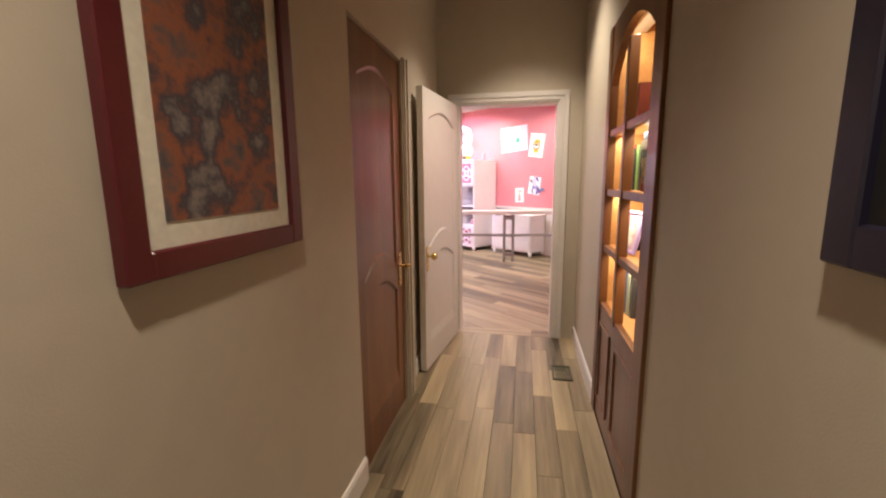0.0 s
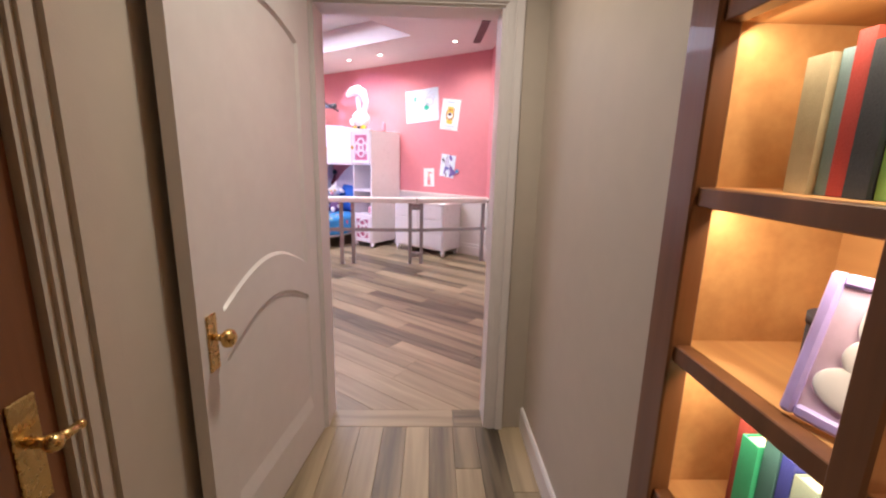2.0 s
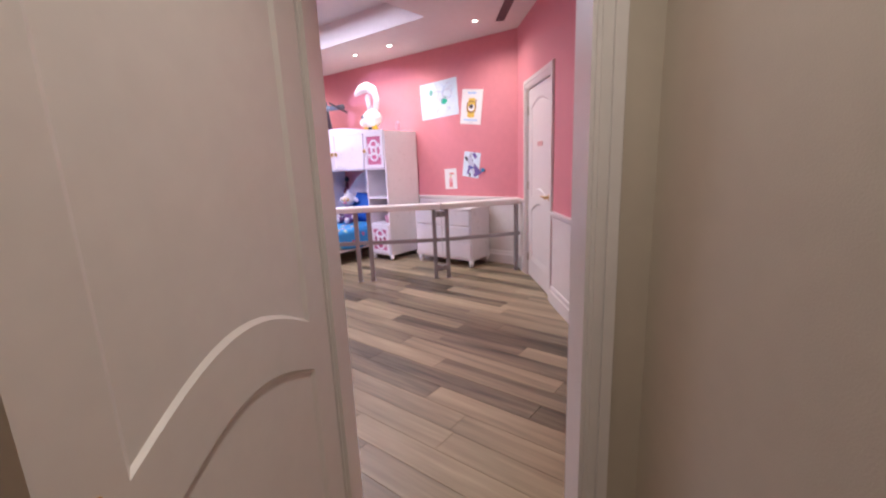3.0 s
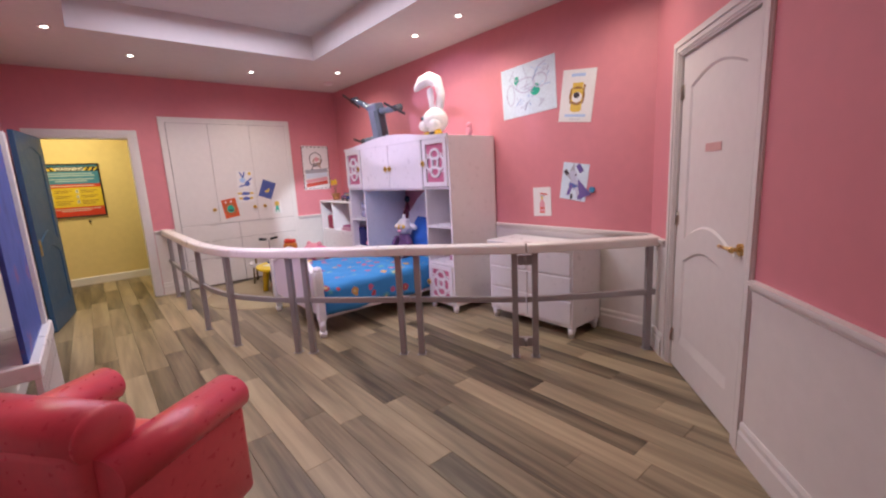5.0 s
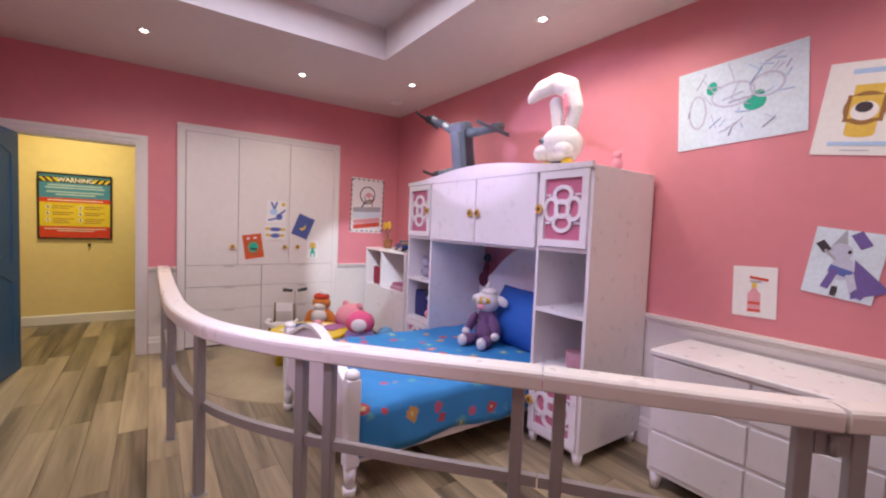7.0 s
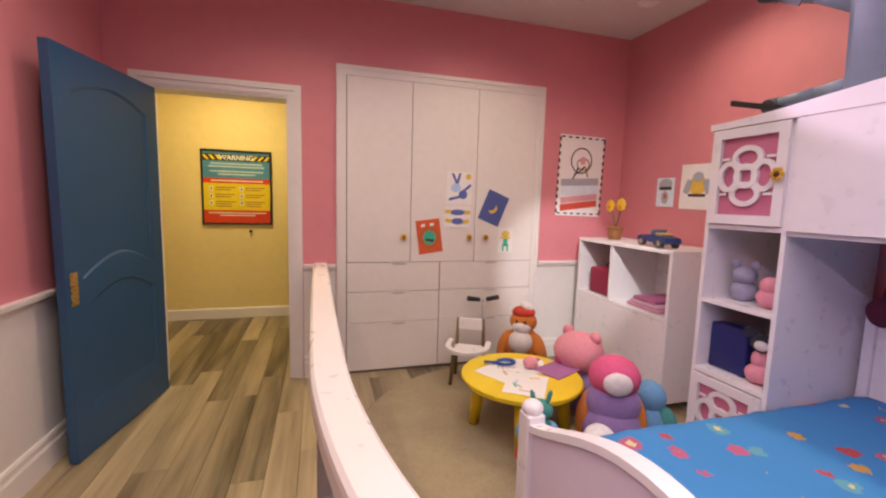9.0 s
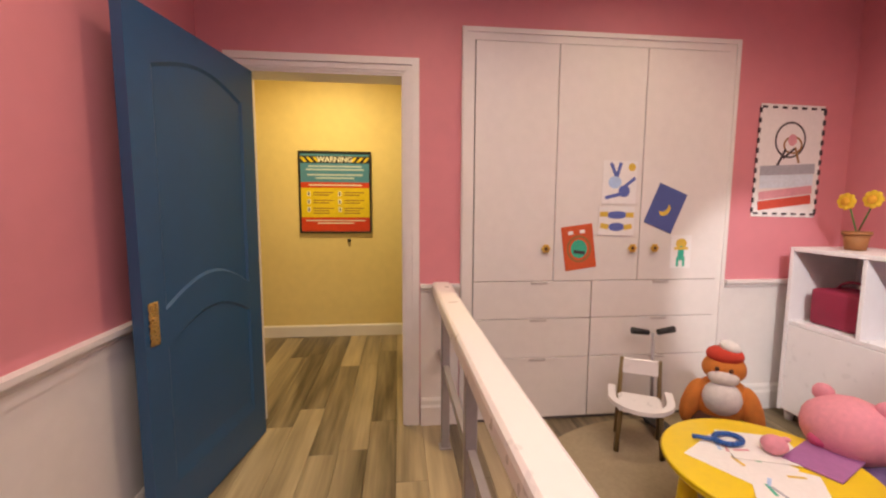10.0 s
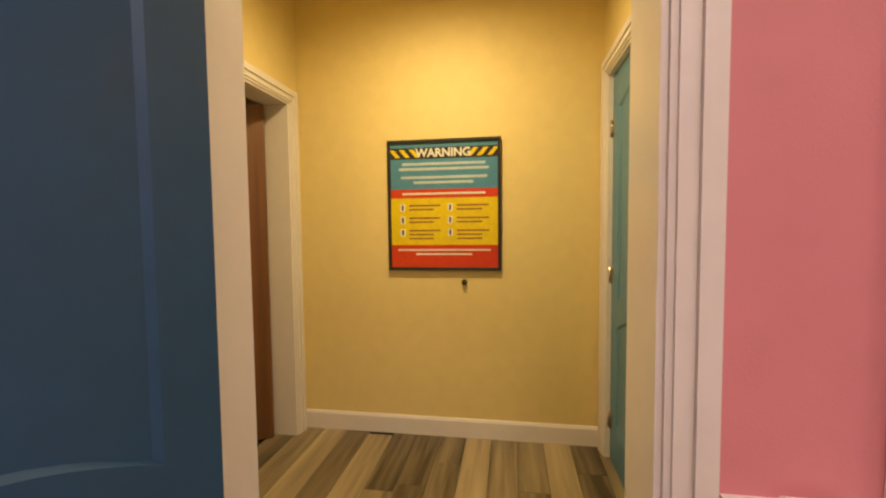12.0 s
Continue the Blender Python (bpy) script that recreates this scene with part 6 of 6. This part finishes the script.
IW = W / 2 - 0.018


def band(z0, z1, material, name="band", x0=None, x1=None, y=-0.012):
    bm = bmesh.new()
    box(bm, -IW if x0 is None else x0, IW if x1 is None else x1, y, y + 0.003, z0, z1)
    return part(name, bm, material, sign)


T0 = H / 2 - 0.018
band(T0 - 0.028, T0, S_BLUE)
band(T0 - 0.095, T0 - 0.028, M_BLACK)
band(T0 - 0.275, T0 - 0.095, S_BLUE)
band(T0 - 0.328, T0 - 0.275, S_RED)
band(T0 - 0.61, T0 - 0.328, S_YEL)
band(-T0, T0 - 0.61, S_RED)
for s in (-1, 1):
    for i in range(3):
        bm = bmesh.new()
        cx = s * (0.165 + 0.06 * i + 0.01)
        vs = [bm.verts.new((x, -0.0135, z)) for x, z in ((cx - 0.014 + s * 0.02, T0 - 0.038), (cx + 0.014 + s * 0.02, T0 - 0.038), (cx + 0.014 - s * 0.02, T0 - 0.085), (cx - 0.014 - s * 0.02, T0 - 0.085))]
        bm.faces.new(vs)
        bmesh.ops.recalc_face_normals(bm, faces=bm.faces[:])
        part("stripe", bm, S_YEL, sign)
text = bpy.data.curves.new("lettering", "FONT")
text.body, text.size, text.align_x, text.align_y, text.extrude, text.offset = "WARNING", 0.068, "CENTER", "CENTER", 0.0008, 0.0022
text.materials.append(S_WHITE)
word = new("lettering", text)
word.parent = sign
word.matrix_basis = pose(0, -0.0135, T0 - 0.062, 90, 0, 0)
for z, w in ((0.125, 0.50), (0.155, 0.54), (0.205, 0.52), (0.235, 0.36)):
    band(T0 - z - 0.008, T0 - z + 0.008, plain("sign_pale", (0.42, 0.55, 0.62), 0.4), "text_line", -w / 2, w / 2, -0.0135)
band(T0 - 0.308, T0 - 0.296, S_WHITE, "text_line", -0.25, 0.25, -0.0135)
for c, x in enumerate((-0.21, 0.08)):
    for r, z in enumerate((0.385, 0.46, 0.535)):
        band(T0 - z - 0.022, T0 - z + 0.022, S_WHITE, "symbol", x - 0.055, x - 0.025, -0.0135)
        band(T0 - z - 0.016, T0 - z + 0.016, M_BLACK, "symbol", x - 0.045, x - 0.035, -0.0145)
        for k in range(2 if r < 2 else 3):
            band(T0 - z + 0.008 - 0.024 * k, T0 - z + 0.017 - 0.024 * k, P_BROWN, "text_line", x, x + (0.19 if k == 0 else 0.15), -0.0135)
for z, w in ((0.64, 0.56), (0.665, 0.34)):
    band(T0 - z - 0.005, T0 - z + 0.005, S_WHITE, "text_line", -w / 2, w / 2, -0.0135)
bm = bmesh.new()
tube(bm, (0, 0, 0), (0, -0.02, 0), 0.018, 0.014, seg=18)
ball(bm, (0, -0.022, 0), (0.012, 0.008, 0.012))
tagged(part("wall_hook", bm, plain("dark_bronze", (0.06, 0.04, 0.02), 0.4), None, "", pose(3.11, 10.739, 0.955)), "small dark round knob under the sign", "knob")
bm = bmesh.new()
box(bm, -0.06, 0.06, -0.004, 0, -0.03, 0.03)
part("door_sign", bm, plain("brown_sign", (0.16, 0.08, 0.05), 0.5), d4, "small brown sign", pose(0.40, -0.001, 1.46))
bm = bmesh.new()
box(bm, -0.09, 0.09, -0.003, 0, -0.022, 0.022)
part("door_sign", bm, plain("rose_sign", (0.62, 0.36, 0.34), 0.6), d2, "faded rose sticker", pose(0.43, 0.0085, 1.45))
slatdoor = door("door_6", line_pose(1.915, 10.60, 1.45, 10.2), 0.80, 2.02, M_DARKOAK, "dark wooden door of the side room, ajar", hinges=False)

# ---- ceiling fixtures ----
M_GLOW = glow("lamp_glow", (1.0, 0.93, 0.82), 14)
# the fixture at (4.3, 3.7) belongs to the added, guessed lamp
for lx, ly in DOWNLIGHTS:
    dl = thing("downlight", "small recessed round ceiling downlight, lit", "downlight", pose(lx, ly, 2.75), "ceiling downlights")
    bm = bmesh.new()
    n = 28
    ro = [[bm.verts.new((r * math.cos(a), r * math.sin(a), z)) for a in [2 * math.pi * i / n for i in range(n)]] for r, z in ((0.052, 0.0), (0.048, -0.006), (0.034, -0.006), (0.030, 0.0))]
    for a, b in zip(ro, ro[1:]):
        for i in range(n):
            bm.faces.new((a[i], a[(i + 1) % n], b[(i + 1) % n], b[i]))
    bmesh.ops.recalc_face_normals(bm, faces=bm.faces[:])
    part("trim_ring", bm, M_CEIL, dl)
    bm = bmesh.new()
    tube(bm, (0, 0, -0.003), (0, 0, -0.0005), 0.022, seg=20)
    part("lens", bm, M_GLOW, dl)
bm = bmesh.new()
tube(bm, (0, 0, 0), (0, 0, -0.03), 0.075, 0.06, seg=32)
tube(bm, (0, 0, -0.03), (0, 0, -0.04), 0.03, 0.028, seg=24)
tagged(part("smoke_detector", bm, M_HUTCH, None, "", pose(6.01, 8.34, 2.75)), "round white smoke detector on the ceiling", "smoke detector")
bm = bmesh.new()
box(bm, -0.045, 0.045, -0.42, 0.42, -0.006, 0.0)
tagged(part("ceiling_slot", bm, M_BLACK, None, "", pose(5.70, 3.655, 2.75, 0, 0, -51)), "narrow black slot air vent in the ceiling", "vent")

# ---- floor planks ----
def lay(parent, m, x0, x1, y0, y1, width, length, seed, clip=None, top=0.0):
    """Planks along local y over a rectangle; each is its own piece with eased edges. clip: a plane (point, normal) in world space."""
    r = random.Random(seed)
    shared, x, row = {}, x0, 0
    while x < x1 - 0.02:
        w = min(width, x1 - x)
        y = y0 - r.uniform(0, length)
        while y < y1:
            a, b = max(y, y0), min(y + length, y1)
            y += length
            if b - a < 0.06:
                continue
            mm = m @ Matrix.Translation((x + w / 2, (a + b) / 2, top))
            bm = bmesh.new()
            hw, hl, e = w / 2 - 0.0005, (b - a) / 2 - 0.0005, 0.0012
            lo = [bm.verts.new((sx * hw, sy * hl, -0.012)) for sx, sy in ((-1, -1), (1, -1), (1, 1), (-1, 1))]
            mid = [bm.verts.new((sx * hw, sy * hl, -0.0015)) for sx, sy in ((-1, -1), (1, -1), (1, 1), (-1, 1))]
            up = [bm.verts.new((sx * (hw - e), sy * (hl - e), 0)) for sx, sy in ((-1, -1), (1, -1), (1, 1), (-1, 1))]
            bm.faces.new(up)
            for p, q in ((lo, mid), (mid, up)):
                for i in range(4):
                    bm.faces.new((p[i], p[(i + 1) % 4], q[(i + 1) % 4], q[i]))
            if clip:
                inv = mm.inverted()
                bmesh.ops.bisect_plane(bm, geom=bm.verts[:] + bm.edges[:] + bm.faces[:], plane_co=inv @ clip[0], plane_no=inv.to_3x3() @ clip[1], clear_inner=True)
                if not bm.faces:
                    bm.free()
                    continue
            ob = part("plank", bm, M_PLANK, parent)
            ob.matrix_parent_inverse = parent.matrix_basis.inverted()
            ob.matrix_basis = mm
        x += w
        row += 1


lay(floor_room, Matrix(), 1.9, 6.39, 1.7, 10.74, 0.152, 1.22, 3, (hall(3.85, 0), ALONG))
lay(floor_hall, HALL @ Matrix.Rotation(radians(-90), 4, "Z"), -1.10, 0.09, -1.5, 3.70, 0.118, 0.75, 5)
lay(floor_hall, HALL, 3.70, 3.85, 0.095, 0.925, 0.15, 0.83, 6)
